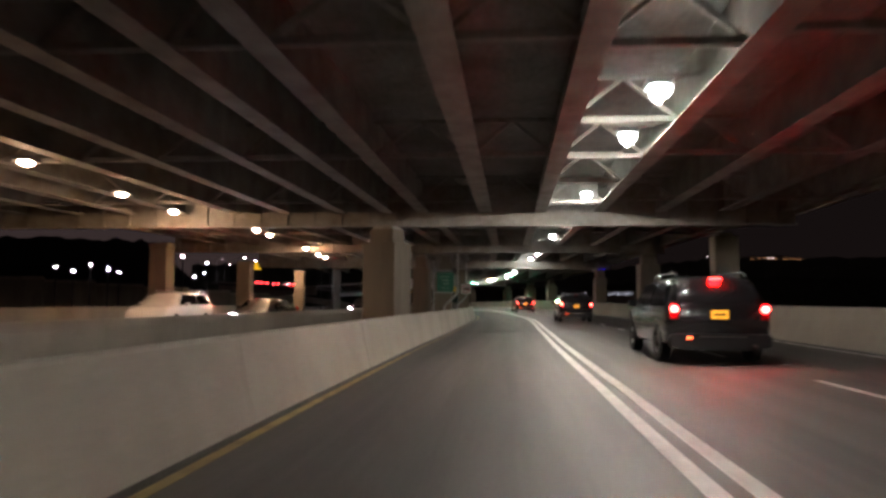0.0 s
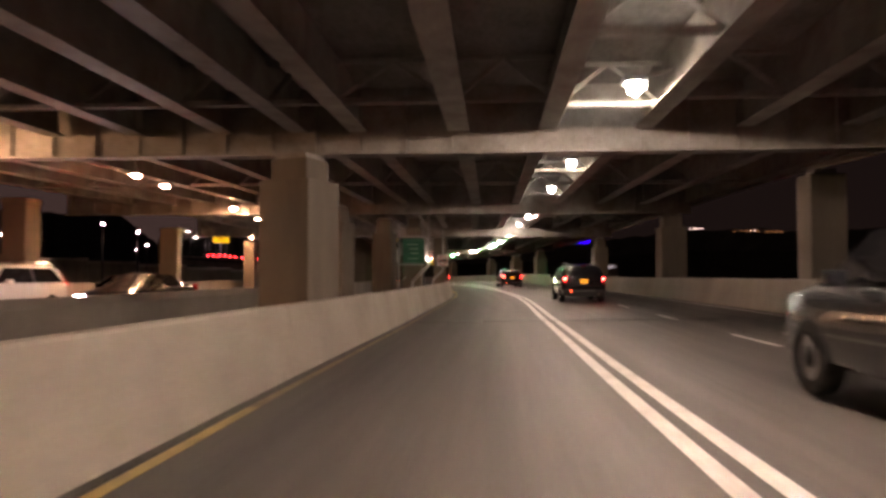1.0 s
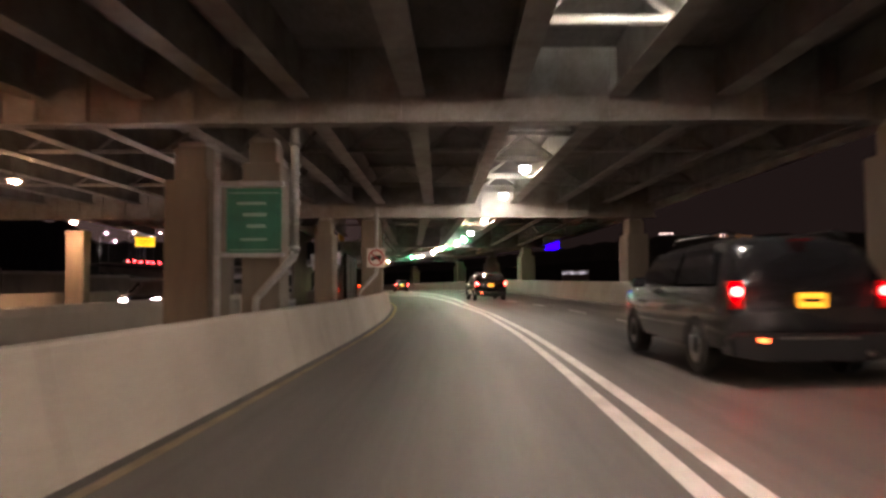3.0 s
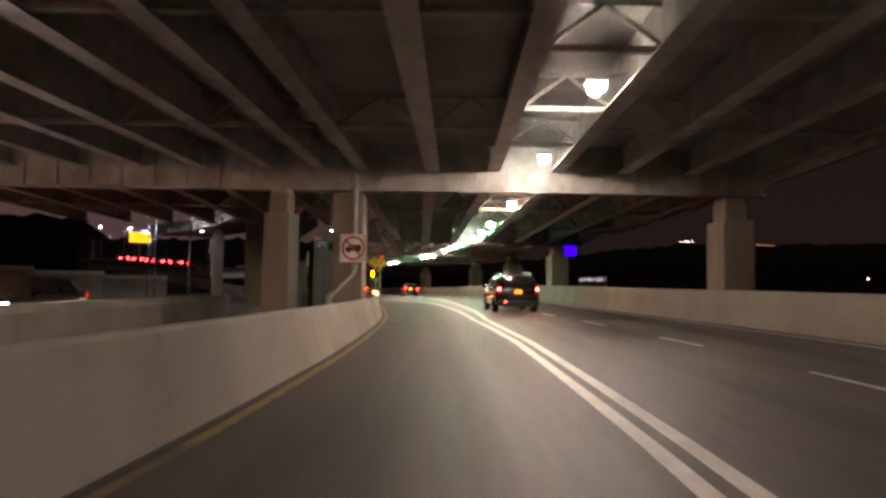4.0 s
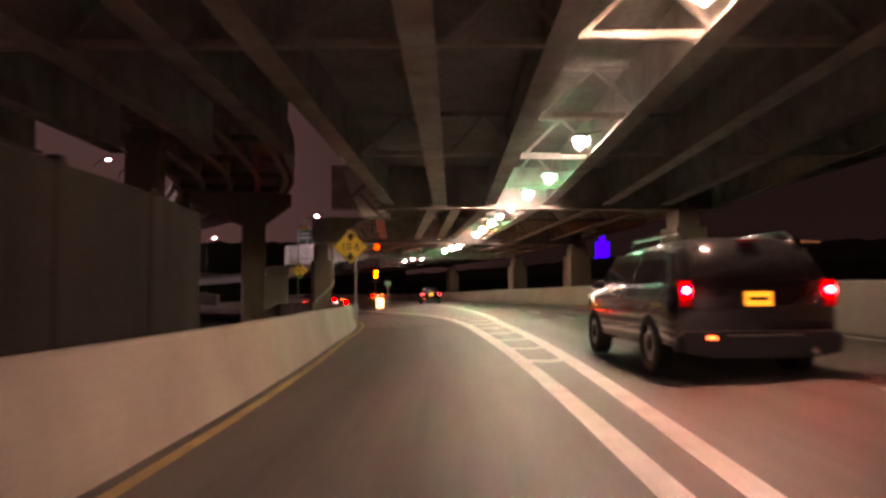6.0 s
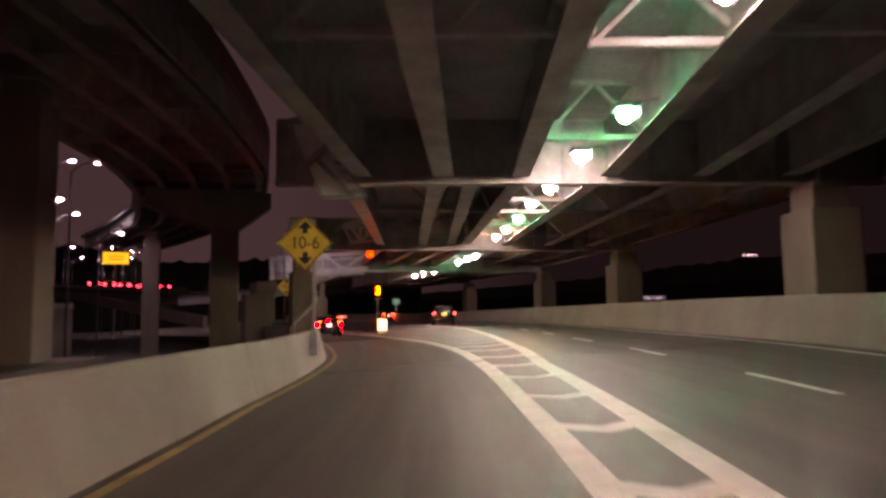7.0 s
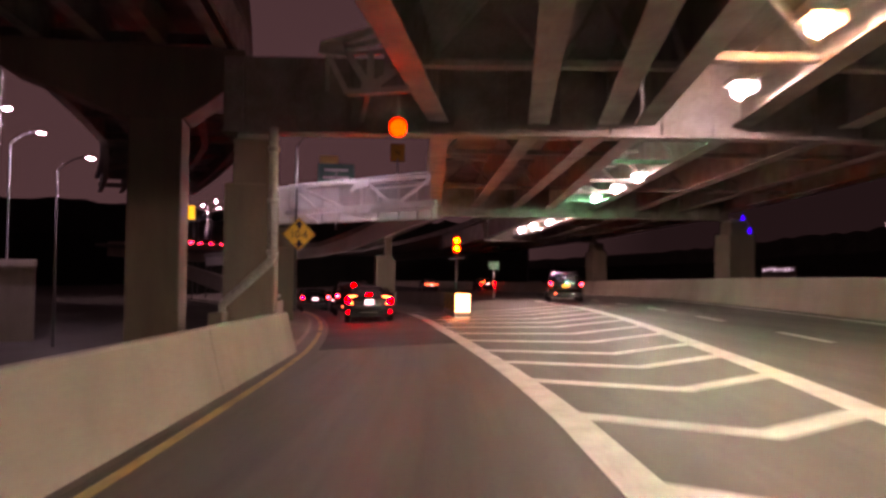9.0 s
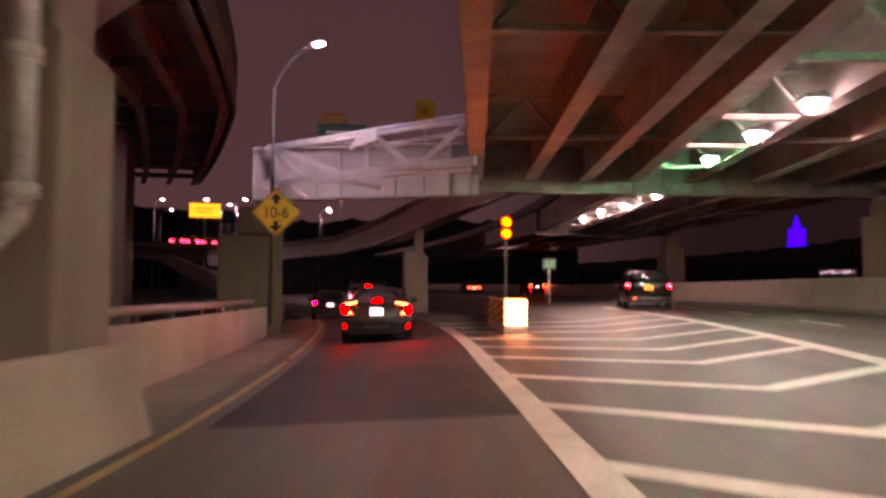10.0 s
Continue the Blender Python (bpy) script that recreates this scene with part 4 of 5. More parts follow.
part("bearing_seat", Shape().box(-0.5, -1.4, 2.6, 0.9, 1.0, 3.45), PIER_CONCRETE, support, bevel=0.04)

far_ramp = thing("far_viaduct", "pale girder of a farther sloping ramp on a concrete pier", "viaduct")
A, B = at(150, -9.5, 0, False), at(139, 4, 0, False)
sweep = [(-0.2, 2.1, 2.7), (0.0, 2.25, 2.85), (0.19, 2.45, 3.1), (0.41, 2.65, 3.35), (0.54, 3.05, 4.0), (0.69, 3.85, 4.95), (0.82, 4.55, 5.7), (1.0, 5.3, 6.5)]
for (k0, a0, b0), (k1, a1, b1) in zip(sweep[:-1], sweep[1:]):
    p, q = A.lerp(B, k0), A.lerp(B, k1)
    part("girder_plate", Shape().loft([[Vector((o.x + 0.03 * d, o.y + 0.12 * d, z)) for z, d in ((lo, -1), (lo, 1), (hi, 1), (hi, -1))] for o, lo, hi in ((p, a0, b0), (q, a1, b1))]), STEEL_PALE, far_ramp)
    part("slab", Shape().loft([[Vector((o.x + 0.25 * d, o.y + d, z)) for z, d in ((hi, -0.25), (hi, 5.0), (hi + 0.3, 5.0), (hi + 0.3, -0.25))] for o, hi in ((p, b0), (q, b1))]), DECK_MAT, far_ramp)
fp = thing("pier", "broad concrete pier with a splayed foot beside the ramp", "pier", stand(143, 0.0, 0, 0, False), "piers under the deck")
part("shaft", Shape().prism([(-0.65, -0.5), (-0.65, 2.7), (0.3, 2.7), (0.62, 2.4), (0.62, -0.5)], -0.6, 0.6), PIER_CONCRETE, fp, bevel=0.05)
part("column", Shape().box(-0.05, -0.25, 2.6, 0.4, 0.25, 3.9), PIER_CONCRETE, fp, bevel=0.03)

# ---------------------------------------------------------------- the curved ramp viaduct beside the road
hammer = thing("hammerhead_pier", "hammerhead concrete pier carrying a curved ramp viaduct", "pier", stand(118.3, -8.15, 0, 6, False))
part("shaft", Shape().box(-0.75, -0.7, -2.4, 0.75, 0.7, 6.2), PIER_CONCRETE, hammer, bevel=0.06)
part("cap", Shape().prism([(-0.8, 5.9), (0.8, 5.9), (2.5, 7.2), (2.5, 8.05), (-4.2, 8.05), (-4.2, 7.2)], -0.75, 0.75), PIER_CONCRETE, hammer, bevel=0.05)
via = thing("curved_viaduct", "curved ramp viaduct with dark girders and a concrete edge", "viaduct", kind="structure")
vlat = table((84, -7.0), (96, -6.4), (112, -5.5), (120, -5.9), (135, -8.0), (160, -14.0))
part("slab", ribbon(lambda s: [(vlat(s) - 7.6, 9.2), (vlat(s), 9.2), (vlat(s), 9.55), (vlat(s) - 7.6, 9.55)], 88, 160, 2.5, False), DECK_MAT, via)
part("parapet", ribbon(lambda s: [(vlat(s) - 0.25, 9.55), (vlat(s), 9.55), (vlat(s), 10.4), (vlat(s) - 0.25, 10.4)], 88, 160, 2.5, False), PIER_CONCRETE, via)
part("fascia_plate", ribbon(lambda s: [(vlat(s) - 0.12, 8.1), (vlat(s) - 0.02, 8.1), (vlat(s) - 0.02, 9.2), (vlat(s) - 0.12, 9.2)], 88, 160, 2.5, False), STEEL, via)
for o in (0.5, 2.2, 3.9, 5.6, 7.2):
    part("girder", ribbon(lambda s: [(vlat(s) - o - 0.18, 8.1), (vlat(s) - o + 0.18, 8.1), (vlat(s) - o + 0.18, 8.14), (vlat(s) - o + 0.015, 8.14), (vlat(s) - o + 0.015, 9.2), (vlat(s) - o - 0.015, 9.2),
                                     (vlat(s) - o - 0.015, 8.14), (vlat(s) - o - 0.18, 8.14)], 88, 160, 2.5, False), STEEL, via)
for s in stations(90, 158, 5.5):
    part("rib", Shape().beam(at(s, vlat(s) - 0.2, 8.5, False), at(s, vlat(s) - 7.4, 8.5, False), 0.1, 0.35), STEEL, via)
pier(97.5, -11.2, 1.3, 1.3, 7.4, 0, upto=8.1, label="tall concrete pier under the curved ramp viaduct")
pier(140.0, -14.3, 1.3, 1.3, 7.4, 0, upto=8.1, label="tall concrete pier under the curved ramp viaduct")


# ---------------------------------------------------------------- street lamps
def street_lamp(m, height, arm, label, lens=LENS_STREET, r=0.07, head=0.28, rise=0.62):
    """A tapered pole with an arm that slants up and levels out to a lamp head; the arm points to the thing's +x."""
    p = thing("street_lamp", label, "street lamp", m, "street lamps")
    part("pole", Shape().tube([(0, 0, 0), (0, 0, height)], r, 10, r * 0.6), POLE, p, smooth=True)
    pts = [(arm * u, 0, height + arm * rise * v) for u, v in ((0, -0.12), (0.06, 0.1), (0.25, 0.42), (0.5, 0.75), (0.75, 0.94), (1.0, 1.0))]
    part("arm", Shape().tube(pts, r * 0.5, 8), POLE, p, smooth=True)
    x, _, z = pts[-1]
    part("head", Shape().loft([[Vector((x + u, v * w, z + dz)) for v, dz in ((-0.5, 0), (0.5, 0), (0.4, 0.1), (-0.4, 0.1))] for u, w in ((-0.1, 0.12), (0.1, head), (head * 1.6, head), (head * 2.0, 0.1))]), HOUSING, p, "flat grey lamp head")
    part("lens", Shape().box(x + 0.12, -head * 0.4, z - 0.016, x + head * 1.7, head * 0.4, z - 0.004), lens, p, "bright glowing lens")
    return p


street_lamp(stand(124.1, -4.72, 0.0, -38, False), 6.3, 1.45, "dark street lamp with a slanting arm, lit white", head=0.2, rise=0.56)
for x, y, z in ((-34.4, 127.6, 13.2), (-35.2, 127.4, 10.2)):
    street_lamp(Matrix.Translation((x, y, -2.4)), z + 1.66, 1.2, "tall street lamp with a cold white light beyond the viaduct", LENS_COLD, r=0.09, head=0.3)
for x, y, z in ((-73.3, 190.3, 12.8), (-68.5, 194.0, 13.0), (-65.8, 195.9, 12.4), (-64.1, 197.0, 13.2), (-53.2, 203.2, 12.1)):
    street_lamp(Matrix.Translation((x - 1.2, y, -2.4)), z + 1.7, 1.2, "distant lit street lamp on a tall pole", LENS_APPROACH, r=0.09, head=0.3)
for s, lat, z, h in ((214, -23.0, 0, 11.5), (212, -17.0, 0, 11.5), (232, -13.4, 0, 13), (242, -10.4, 0, 15), (140.2, -21.5, 0, 9.9), (125.1, -17.8, 0, 11.4), (136.4, -17.8, 0, 8.0)):
    street_lamp(stand(s, lat, -2.4, 20, False), h + 1.2, 1.2, "distant lit street lamp on a tall pole", LENS_FAR, r=0.09, head=0.3)

# ---------------------------------------------------------------- farther road on the left
bank_road = thing("approach_embankment", "raised approach road with a pale parapet", "road", kind="structure")
P0, P1 = at(150, -9.8, 0, False), at(215, -24, 0, False)
part("parapet", Shape().beam(Vector((P0.x, P0.y, 0.4)), Vector((P1.x, P1.y, 5.0)), 0.4, 1.2), CONCRETE, bank_road)
Q0, Q1 = at(175, -10, 0, False), at(205, -26, 0, False)
part("wall", Shape().beam(Vector((Q0.x, Q0.y, 3.6)), Vector((Q1.x, Q1.y, 5.0)), 0.5, 2.0), CONCRETE, bank_road)
part("deck", Shape().beam(Vector((Q0.x, Q0.y + 6, 3.8)), Vector((Q1.x, Q1.y + 6, 5.6)), 12, 0.5), ASPHALT, bank_road)
gantry = thing("guide_sign", "yellow sign panel high over a distant road", "road sign", stand(206.8, -17, 10.5, 0, False))
square_plate(3.9, 1.9, LIT_YELLOW, gantry)
bars(gantry, [(0, 0.3, 2.4, 0.12), (0, -0.2, 2.0, 0.12)], SIGN_BLACK)
part("post", Shape().beam((0, 0.2, -13), (0, 0.2, 0.8), 0.3), GALV, gantry)


# ---------------------------------------------------------------- vehicles
def wheel(parent, x, y, r, w=0.2):
    hub = part("wheel", Shape().tube([(x - w / 2, y, r), (x + w / 2, y, r)], r * 0.3, 10), TRIM, parent, smooth=True)
    n = 20
    sh = Shape()
    prof = [(-w / 2, r * 0.62), (-w / 2, r * 0.94), (-w * 0.38, r), (w * 0.38, r), (w / 2, r * 0.94), (w / 2, r * 0.62)]
    sh.loft([[Vector((x + a, y + q * math.cos(t), r + q * math.sin(t))) for a, q in prof] for t in [2 * math.pi * k / n for k in range(n + 1)]], closed=True, caps=False)
    part("tyre", sh, RUBBER, hub, "black rubber tyre")
    side = 1 if x > 0 else -1
    rim = Shape().tube([(x + side * (w / 2 - 0.05), y, r), (x + side * (w / 2 - 0.02), y, r)], r * 0.62, 14)
    part("rim", rim, RIM, hub, "alloy rim")
    return hub


def body_shell(rows, W):
    """A car body lofted through sections: (y, half-width share, underside, belt, roof half-width share, roof)."""
    rings = []
    for y, w, zb, zbelt, wr, zr in rows:
        hw, rw = W / 2 * w, W / 2 * wr
        mid = zb + (zbelt - zb) * 0.5
        half = [(hw * 0.9, zb), (hw * 0.985, zb + 0.06), (hw, mid), (hw * 0.985, zbelt - 0.03), (hw * 0.95, zbelt), (rw + (hw * 0.95 - rw) * 0.35, zbelt + (zr - zbelt) * 0.6), (rw, zr - (zr - zbelt) * 0.12), (rw * 0.6, zr), ]
        rings.append([Vector((x, y, z)) for x, z in half] + [Vector((-x, y, z)) for x, z in reversed(half)])
    return Shape().loft(rings)


def panel(pts, off=0.0):
    """A thin pane through four or more corners."""
    v = [Vector(p) for p in pts]
    n = (v[1] - v[0]).cross(v[2] - v[0]).normalized()
    return Shape().loft([[p + n * k for p in v] for k in (off - 0.006, off + 0.006)])


SEDAN = dict(L=4.6, W=1.8, rows=[(-2.28, 0.86, 0.42, 0.86, 0.62, 0.90), (-2.2, 0.95, 0.34, 0.96, 0.7, 1.03), (-1.95, 0.99, 0.28, 0.98, 0.7, 1.04), (-1.7, 1.0, 0.24, 0.97, 0.68, 1.05), (-1.3, 1.0, 0.22, 0.96, 0.64, 1.2), (-0.7, 1.0, 0.2, 0.95, 0.62, 1.38),
                                 (0.0, 1.0, 0.2, 0.94, 0.63, 1.42), (0.5, 1.0, 0.2, 0.93, 0.64, 1.36), (1.15, 1.0, 0.22, 0.92, 0.7, 1.0), (1.9, 0.97, 0.24, 0.82, 0.7, 0.86), (2.25, 0.85, 0.3, 0.66, 0.6, 0.7)],
             rear=[(-0.60, -1.66, 1.055), (0.60, -1.66, 1.055), (0.52, -0.86, 1.355), (-0.52, -0.86, 1.355)], side=(-1.0, 0.85), belt=0.97, roof=1.36)
SUV = dict(L=4.75, W=1.92, rows=[(-2.34, 0.90, 0.46, 1.02, 0.70, 1.05), (-2.28, 0.97, 0.38, 1.06, 0.74, 1.32), (-2.10, 1.0, 0.34, 1.08, 0.73, 1.56), (-1.85, 1.0, 0.32, 1.08, 0.72, 1.65), (-0.8, 1.0, 0.3, 1.07, 0.73, 1.68), (0.3, 1.0, 0.3, 1.05, 0.73, 1.65),
                                 (0.7, 1.0, 0.3, 1.04, 0.75, 1.56), (1.35, 1.0, 0.3, 1.02, 0.84, 1.12), (2.0, 0.98, 0.32, 0.98, 0.8, 1.02), (2.36, 0.88, 0.38, 0.8, 0.7, 0.86)],
           rear=[(-0.72, -2.325, 1.09), (0.72, -2.325, 1.09), (0.63, -2.11, 1.54), (-0.63, -2.11, 1.54)], side=(-2.0, 0.95), belt=1.08, roof=1.57)
HATCH = dict(L=4.4, W=1.8, rows=[(-2.18, 0.88, 0.44, 0.95, 0.68, 0.98), (-2.1, 0.97, 0.34, 0.99, 0.7, 1.12), (-1.85, 1.0, 0.3, 1.0, 0.7, 1.36), (-1.5, 1.0, 0.26, 0.99, 0.7, 1.5), (-0.6, 1.0, 0.24, 0.98, 0.7, 1.56), (0.3, 1.0, 0.24, 0.96, 0.7, 1.52),
                                 (0.6, 1.0, 0.24, 0.95, 0.7, 1.44), (1.25, 1.0, 0.24, 0.93, 0.76, 1.02), (1.85, 0.97, 0.26, 0.86, 0.72, 0.9), (2.18, 0.86, 0.32, 0.7, 0.6, 0.74)],
             rear=[(-0.62, -2.14, 1.04), (0.62, -2.14, 1.04), (0.58, -1.72, 1.46), (-0.58, -1.72, 1.46)], side=(-1.6, 0.85), belt=1.0, roof=1.48)


def vehicle(name, label, category, m, spec, paint, lamps="round", plate=PLATE_WHITE, brake=True, front=False, group="cars on the road"):
    p = thing(name, label, category, m, group)
    L, W = spec["L"], spec["W"]
    part("body", body_shell(spec["rows"], W), paint, p, smooth=True)
    part("rear_window", panel(spec["rear"], -0.012), DARK_GLASS, p, "dark rear window")
    y0, y1 = spec["side"]
    zb, zr = spec["belt"] + 0.02, spec["roof"] - 0.04
    for k in (-1, 1):
        xb, xr = k * W / 2 * 0.955, k * W / 2 * 0.80
        ym = (y0 + y1) / 2 - 0.1
        for a0, a1, b0, b1 in ((y0, ym - 0.04, y0 + 0.35, ym - 0.04), (ym + 0.04, y1 + 0.2, ym + 0.04, y1 - 0.35)):
            q = [(xb, a0, zb), (xb, a1, zb), (xr, b1, zr), (xr, b0, zr)]
            part("side_window", panel(q if k > 0 else q[::-1], 0.012), DARK_GLASS, p, "dark side window")
        part("mirror", Shape().box(k * (W / 2 + 0.02), 0.62, zb - 0.05, k * (W / 2 + 0.2), 0.78, zb + 0.1), paint, p, bevel=0.03)
        r = 0.33 if spec is not SUV else 0.37
        for y in (-L / 2 + 0.95, L / 2 - 0.9):
            wheel(p, k * (W / 2 - 0.1), y, r, 0.22)
    rear = spec["rows"][0][0]
    zs = spec["belt"]
    part("bumper", Shape().prism([(-W * 0.46, 0.32), (-W * 0.48, 0.5), (-W * 0.44, 0.56), (W * 0.44, 0.56), (W * 0.48, 0.5), (W * 0.46, 0.32), (W * 0.3, 0.26), (-W * 0.3, 0.26)], rear - 0.1, rear + 0.25), TRIM if paint is not PAINT_GREY else PAINT_DARK, p, "rear bumper", bevel=0.02)
    part("number_plate", Shape().box(-0.155, rear - 0.045, zs - 0.24, 0.155, rear - 0.03, zs - 0.08), plate, p, "lit number plate")
    part("plate_bar", Shape().box(-0.11, rear - 0.048, zs - 0.18, 0.11, rear - 0.045, zs - 0.14), SIGN_BLACK, p)
    for k in (-1, 1):
        if lamps == "bracket":
            pts = [(0.44, zs + 0.10), (0.80, zs + 0.055), (0.885, zs - 0.07), (0.85, zs - 0.24), (0.56, zs - 0.25), (0.60, zs - 0.17), (0.70, zs - 0.12), (0.69, zs - 0.03)]
            tl = part("tail_light", Shape().prism([(k * x, z) for x, z in pts], rear - 0.05, rear + 0.14), REFLECTOR, p, "bracket-shaped red tail light")
            hot = [(0.48, zs + 0.085), (0.79, zs + 0.03), (0.85, zs - 0.07), (0.81, zs - 0.21), (0.60, zs - 0.215), (0.64, zs - 0.175), (0.745, zs - 0.14), (0.765, zs - 0.06), (0.73, zs - 0.01), (0.48, zs + 0.06)]
            part("light_strip", Shape().prism([(k * x, z) for x, z in hot], rear - 0.056, rear - 0.045), TAIL_HOT, tl, "glowing amber-red bracket strip")
            part("brake_lens", Shape().prism([(k * x, z) for x, z in ((0.74, zs - 0.02), (0.82, zs - 0.0), (0.86, zs - 0.08), (0.82, zs - 0.2), (0.7, zs - 0.19))], rear - 0.066, rear - 0.057), BRAKE_RED if brake else TAIL_RED, tl, "bright red brake lens")
            # a reflector, no lamp: emission replaces the light it would throw back
            part("reflector", Shape().box(k * 0.78 - 0.02, rear - 0.115, 0.41, k * 0.78 + 0.02, rear - 0.09, 0.5), TAIL_RED, p, "red bumper reflector made to glow")
        elif lamps == "bar":
            part("tail_light", Shape().box(k * 0.1 if k > 0 else -0.8, rear - 0.05, zs - 0.14, 0.8 if k > 0 else -0.1, rear + 0.1, zs - 0.06), BAR_HOT, p, "glowing amber tail light bar")
        else:
            tl = part("tail_light", Shape().box(k * 0.82 - 0.08, rear - 0.03, zs - 0.26, k * 0.82 + 0.08, rear + 0.15, zs + 0.06), REFLECTOR, p, "red tail light cluster", bevel=0.02)
            part("bulb", Shape().tube([(k * 0.82, rear - 0.06, zs - 0.06), (k * 0.82, rear - 0.02, zs - 0.06)], 0.065 if brake else 0.05, 12), BULB_RED, tl, "bright red bulb", True)
    if lamps != "bar":
        if spec is SUV:
            part("high_brake_light", Shape().box(-0.1, spec["rear"][2][1] - 0.08, spec["roof"] + 0.01, 0.1, spec["rear"][2][1] + 0.05, spec["roof"] + 0.035), BRAKE_RED if brake else REFLECTOR, p, "high red brake light")
            # also a reflector, its returned light put in as emission
            part("low_reflector", Shape().box(-0.62, rear - 0.115, 0.47, -0.52, rear - 0.09, 0.51), BAR_HOT, p, "small bumper reflector made to glow")
            part("bumper_trim", Shape().box(-0.4, rear - 0.112, 0.5, 0.45, rear - 0.1, 0.53), CHROME, p, "bright bumper trim")
            part("exhaust_tip", Shape().tube([(0.6, rear - 0.12, 0.34), (0.6, rear + 0.1, 0.34)], 0.05, 10), CHROME, p, "chrome exhaust tip", True)
            for k in (-1, 1):
                part("roof_rail", Shape().tube([(k * 0.64, -1.9, 1.64), (k * 0.64, -1.7, 1.72), (k * 0.64, 0.1, 1.73), (k * 0.64, 0.3, 1.66)], 0.022, 6), CHROME, p, "chrome roof rail")
        else:
            part("high_brake_light", Shape().box(-0.11, spec["rear"][0][1] + 0.03, spec["rear"][0][2] + 0.025, 0.11, spec["rear"][0][1] + 0.06, spec["rear"][0][2] + 0.05), BRAKE_RED if brake else TAIL_RED, p, "high red brake light")
            part("bumper_trim", Shape().box(-0.3, rear - 0.115, 0.42, 0.3, rear - 0.1, 0.45), CHROME, p, "bright bumper trim")
            part("trunk_edge", Shape().box(-0.6, rear - 0.02, zs + 0.04, 0.6, rear + 0.1, zs + 0.07), paint, p, "raised boot edge", bevel=0.01)
    if front:
        fr = spec["rows"][-1][0]
        for k in (-1, 1):
            part("headlight", Shape().box(k * 0.68 - 0.13, fr - 0.1, 0.62, k * 0.68 + 0.13, fr + 0.05, 0.74), HEADLIGHT, p, "bright white headlight", bevel=0.02)
        part("grille", Shape().box(-0.45, fr - 0.05, 0.45, 0.45, fr + 0.04, 0.62), TRIM, p, "black grille")
    return p


vehicle("sedan", "grey compact sedan braking with bracket-shaped red tail lights", "car", stand(125.4, -1.95, 0, 1), SEDAN, PAINT_GREY, "bracket")
for s, lat, turn, braking in ((16.0, 4.0, 0, True), (43.6, 3.9, 0, False), (77.2, 3.45, 1, False), (135.9, 9.55, -15, False)):
    vehicle("suv", "black sport utility vehicle with an amber number plate" + (", brake lights lit" if braking else ""), "car", stand(s, lat, 0, turn), SUV, PAINT_DARK, "round", PLATE_YELLOW, braking)
vehicle("dark_suv", "dark sport utility vehicle braking on the exit ramp", "car", stand(134.6, -2.6, 0, 3), SUV, PAINT_BLACK, "round")
vehicle("small_car", "dark compact car farther along the exit ramp", "car", stand(146.0, -4.6, 0, 4), HATCH, PAINT_DARK, "round")
vehicle("red_lit_car", "silver car far ahead with glowing tail lights", "car", stand(188, 14.2, 0, -5), HATCH, PAINT_SILVER, "bar")
vehicle("black_hatchback", "black hatchback far ahead with a white number plate", "car", stand(177, 17.6, 0, -5), HATCH, PAINT_BLACK, "bracket", brake=False)
vehicle("oncoming_car", "dark car with bright headlights on the far carriageway", "car", stand(32.3, -11.3, -0.1, 180, False), SEDAN, PAINT_DARK, "round", front=True, group="oncoming cars")
vehicle("oncoming_car", "dark car with bright headlights on the far carriageway", "car", stand(66.0, -12.6, -0.1, 180, False), HATCH, PAINT_DARK, "round", front=True, group="oncoming cars")
vehicle("oncoming_van", "white van with dark windows on the far carriageway", "van", stand(30.5, -15.0, -0.1, 180, False), SUV, PAINT_WHITE, "round", group="oncoming cars")


# ---------------------------------------------------------------- distance
def ridge(name, pts, depth, label, seed):
    """A long dark wooded rise with an uneven crest."""
    rnd = random.Random(seed)
    sh = Shape()
    rings = []
    for (x0, y0, h0), (x1, y1, h1) in zip(pts[:-1], pts[1:]):
        n = 24
        for i in range(n):
            k = i / n
            x, y, h = x0 + (x1 - x0) * k, y0 + (y1 - y0) * k, (h0 + (h1 - h0) * k) * rnd.uniform(0.965, 1.04)
            d = Vector((x, y, 0)).normalized() * depth
            rings.append([Vector((x, y, -8)), Vector((x, y, h * 0.55)), Vector((x + d.x * 0.4, y + d.y * 0.4, h)), Vector((x + d.x, y + d.y, h * 0.7)), Vector((x + d.x, y + d.y, -8))])
    sh.loft(rings)
    return tagged(part(name, sh, FAR_WOOD), label, "backdrop", kind="structure")


ridge("backdrop_hill", [(900, -300, 40), (820, 400, 52), (700, 900, 60), (420, 1300, 88), (100, 1500, 56), (-300, 1500, 30), (-700, 1200, 30)], 120, "dark wooded hillside across the river", 3)
ridge("backdrop_left", [(-75, -60, 30), (-85, 30, 30), (-90, 80, 28), (-100, 108, 16), (-115, 150, 14), (-190, 260, 26), (-300, 600, 54), (-500, 1200, 30)], 30, "dark low buildings and trees behind the far road", 5)

ridge("backdrop_trees", [(-96, 224, 13), (-60, 246, 15), (-20, 258, 14)], 14, "dark trees and low roofs beyond the exit ramp", 8)
bank_wall = thing("embankment_wall", "dark concrete embankment wall beyond the far road", "wall", kind="structure")
W0, W1 = Vector((-34, 130, -2.4)), Vector((-100, 76, -2.4))
along = (W1 - W0).normalized()
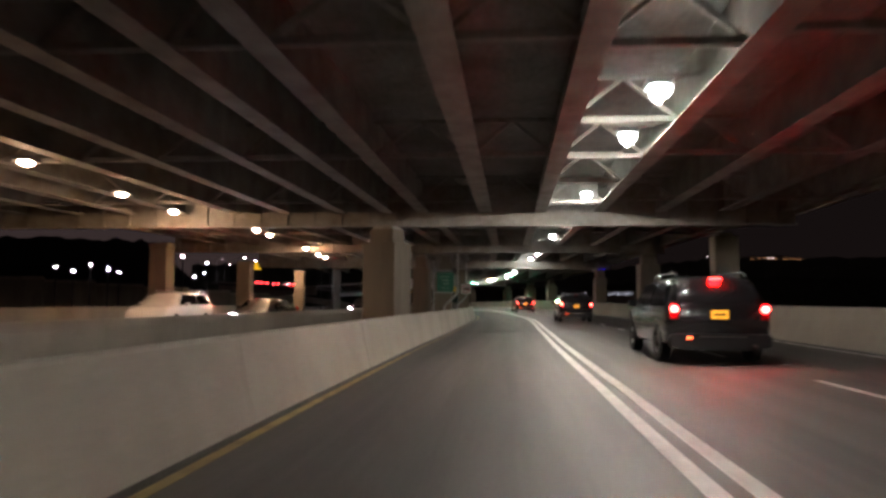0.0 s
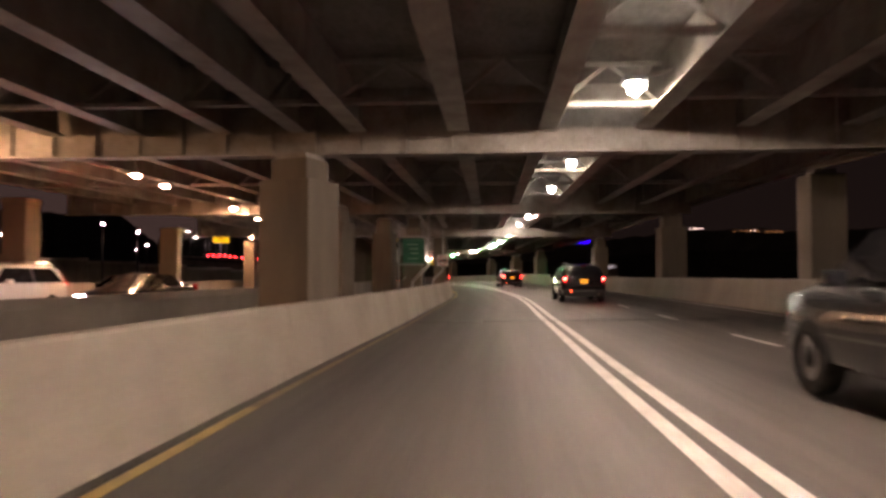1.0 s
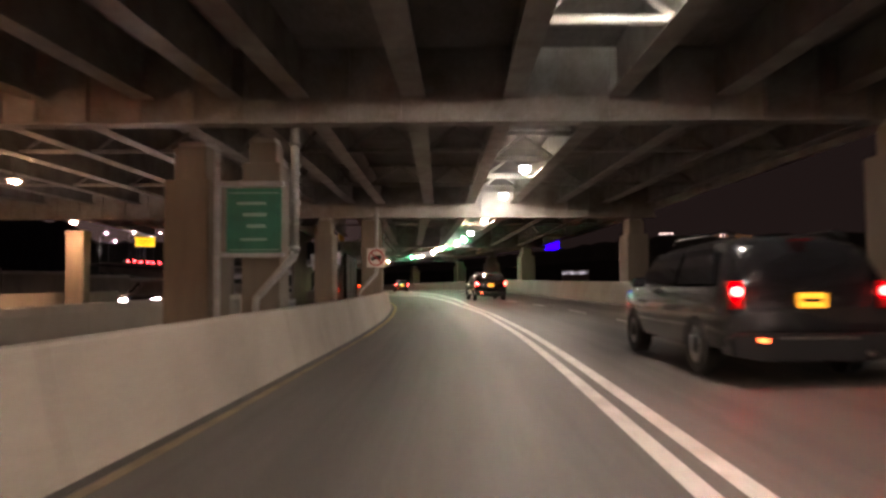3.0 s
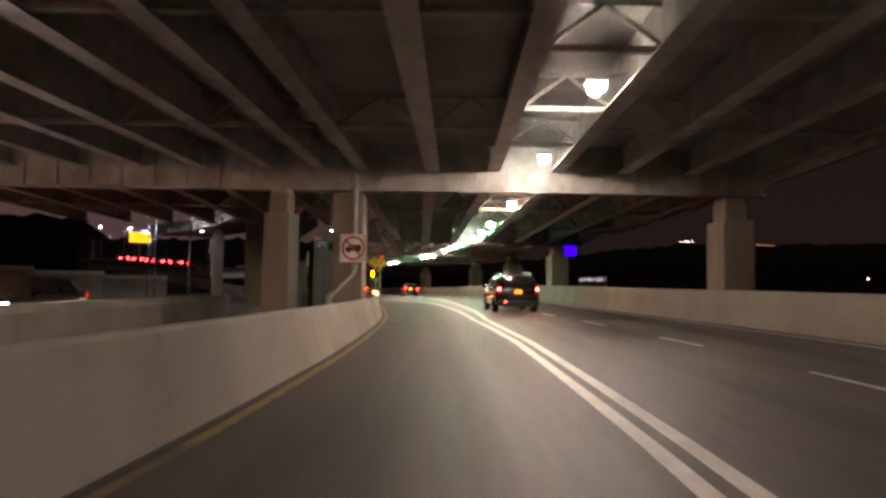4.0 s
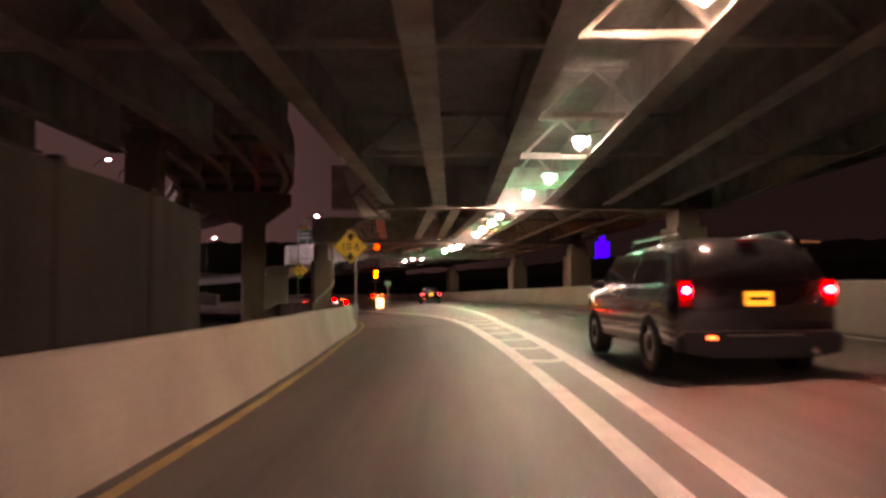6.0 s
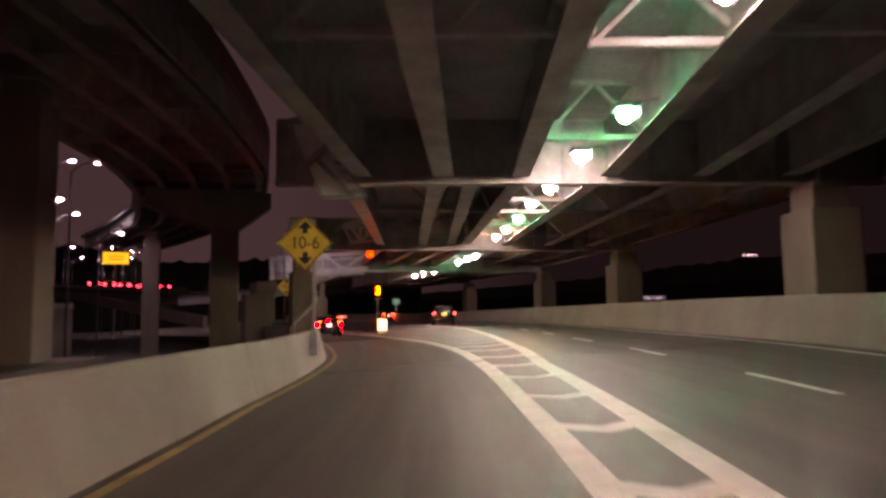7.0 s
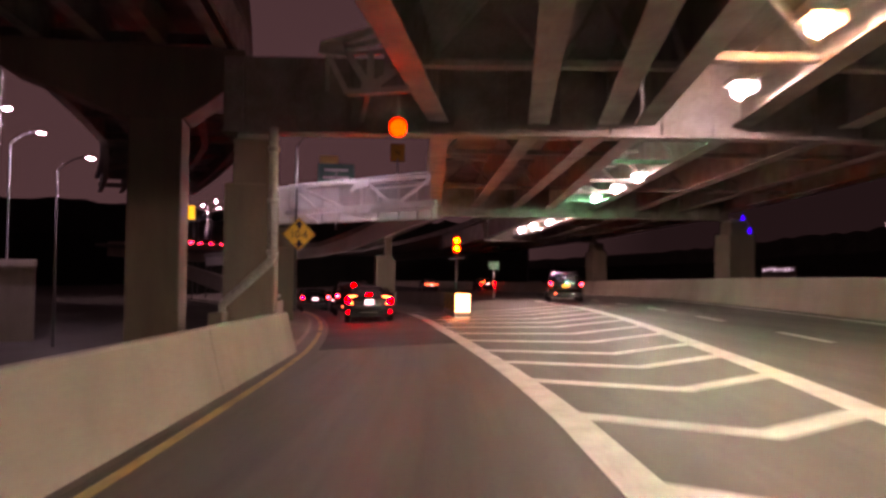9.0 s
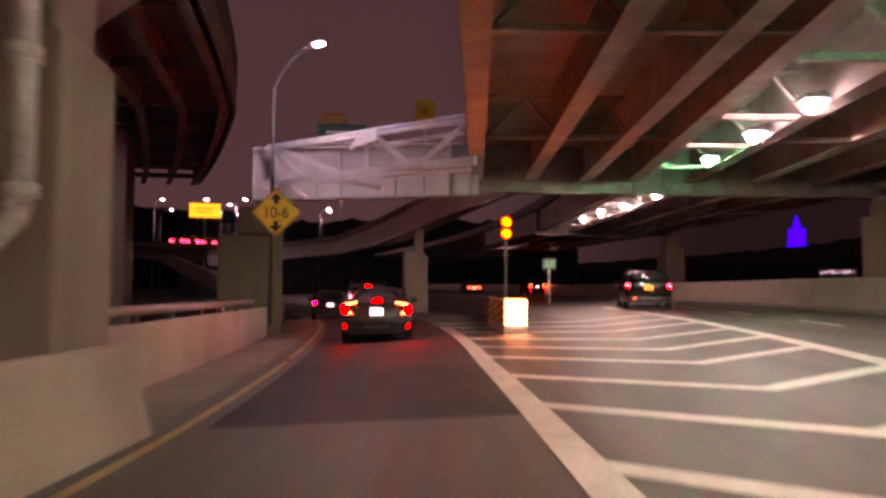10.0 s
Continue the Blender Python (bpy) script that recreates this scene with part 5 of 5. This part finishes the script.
for k in range(12):
    p, q = W0.lerp(W1, k / 12), W0.lerp(W1, (k + 1) / 12)
    top_z = 4.2 + 0.4 * k
    part("wall_panel", Shape().beam(p + along * 0.03 + Vector((0, 0, top_z / 2)), q - along * 0.03 + Vector((0, 0, top_z / 2)), 0.8, top_z), PIER_CONCRETE, bank_wall)
    part("coping", Shape().beam(p + Vector((0, 0, top_z + 0.2)), q + Vector((0, 0, top_z + 0.2)), 1.2, 0.4), CONCRETE, bank_wall)

tower = thing("distant_tower", "far tower block with a blue floodlit stepped crown", "building", Matrix.Translation((390, 2500, 10)))
part("shaft", Shape().box(-24, -20, -16, 24, 20, 104), FAR_WOOD, tower)
crown = part("crown", Shape().box(-25, -21, 104, 25, 21, 109), BLUE_LIT, tower, "blue lit cornice")
part("upper_block", Shape().box(-20, -18, 109, 20, 18, 157), BLUE_LIT, tower, "blue lit upper storeys")
part("lantern", Shape().loft([[Vector((r * math.cos(a), r * math.sin(a), z)) for a in [2 * math.pi * k / 12 for k in range(12)]] for z, r in ((157, 7), (160, 9), (172, 9.5), (178, 6), (183, 6), (187, 4), (192, 2), (199, 0.8))]), BLUE_LIT, tower, "blue lit domed lantern")

rnd = random.Random(11)
for x, y, z, n, gap, mat in ((332, 1100, 72.6, 5, 4.2, FAR_LIGHT), (424, 1100, 69.5, 2, 6.0, FAR_LIGHT), (397, 1100, 69.0, 5, 9.0, FAR_AMBER), (446, 1100, 68.0, 6, 4.5, FAR_AMBER), (519, 950, 17, 2, 1.6, FAR_LIGHT)):
    cluster = thing("hillside_lights", "row of small lights on the dark wooded hillside", "lights", Matrix.Translation((x, y, z)), "lights on the hillside")
    for k in range(n):
        part("window_light", (lambda u, v: Shape().box(u, 0, v, u + 1.5, 0.5, v + 1.2))(k * gap + rnd.uniform(-0.3, 0.3) * gap, rnd.uniform(-0.6, 0.6)), mat, cluster)
depot = thing("lit_building", "low lit building across the water", "building", Matrix.Translation((181, 985, 0)) @ Matrix.Rotation(-0.15, 4, "Z"))
part("wall", Shape().box(-18, -5, -8, 18, 5, 17.2), CONCRETE, depot)
part("roof", Shape().box(-18.8, -5.8, 17.2, 18.8, 5.8, 18.0), STEEL, depot)
for k in range(9):
    part("lit_bay", Shape().box(-17 + k * 3.75, -5.2, 11.5 + (k % 3) * 0.8, -14.4 + k * 3.75, -5.0, 14.2 + (k * 5 % 4) * 0.6), BAY_LIGHT, depot)
for x, y, z in ((-43, 68, 4.6), (-41.5, 68.5, 4.2), (-40.3, 69.5, 4.9), (-39, 70.5, 4.5), (-38.2, 71.2, 4.2), (-28.3, 64, 5.4), (-28.4, 70, 5.1), (-36, 88, 4.8), (-39, 92, 4.4)):
    far_lamp = thing("distant_lamp", "small bright lamp far behind the other road", "lamp", Matrix.Translation((x, y, -2.4)), "distant lamps")
    part("post", Shape().beam((0, 0, 0), (0, 0, z + 2.2), 0.1), TRIM, far_lamp)
    part("lens", Shape().box(-0.09, -0.07, z + 2.2, 0.09, 0.07, z + 2.3), LENS_FAR, far_lamp, "bright lens")
queue = [(198, -18.5), (200, -20.5), (196, -16.0), (203, -22.5), (191, -13.5)]
for s, la in queue:
    q = at(s, la, 0, False)
    k = (-10 - la) / 16
    jam = thing("distant_car", "distant queuing car with red tail lights", "car", Matrix.Translation((q.x, q.y + 4, 4.1 + 1.7 * k)) @ Matrix.Rotation(0.6, 4, "Z"), "distant queue of cars")
    part("body", Shape().prism([(-0.85, 0.3), (-0.9, 0.9), (-0.65, 1.4), (0.65, 1.4), (0.9, 0.9), (0.85, 0.3)], -2.2, 2.2), PAINT_DARK, jam, bevel=0.1)
    for x in (-0.65, 0.65):
        part("tail_light", Shape().box(x - 0.2, -2.28, 0.7, x + 0.2, -2.2, 0.95), FAR_RED, jam, "red tail light")
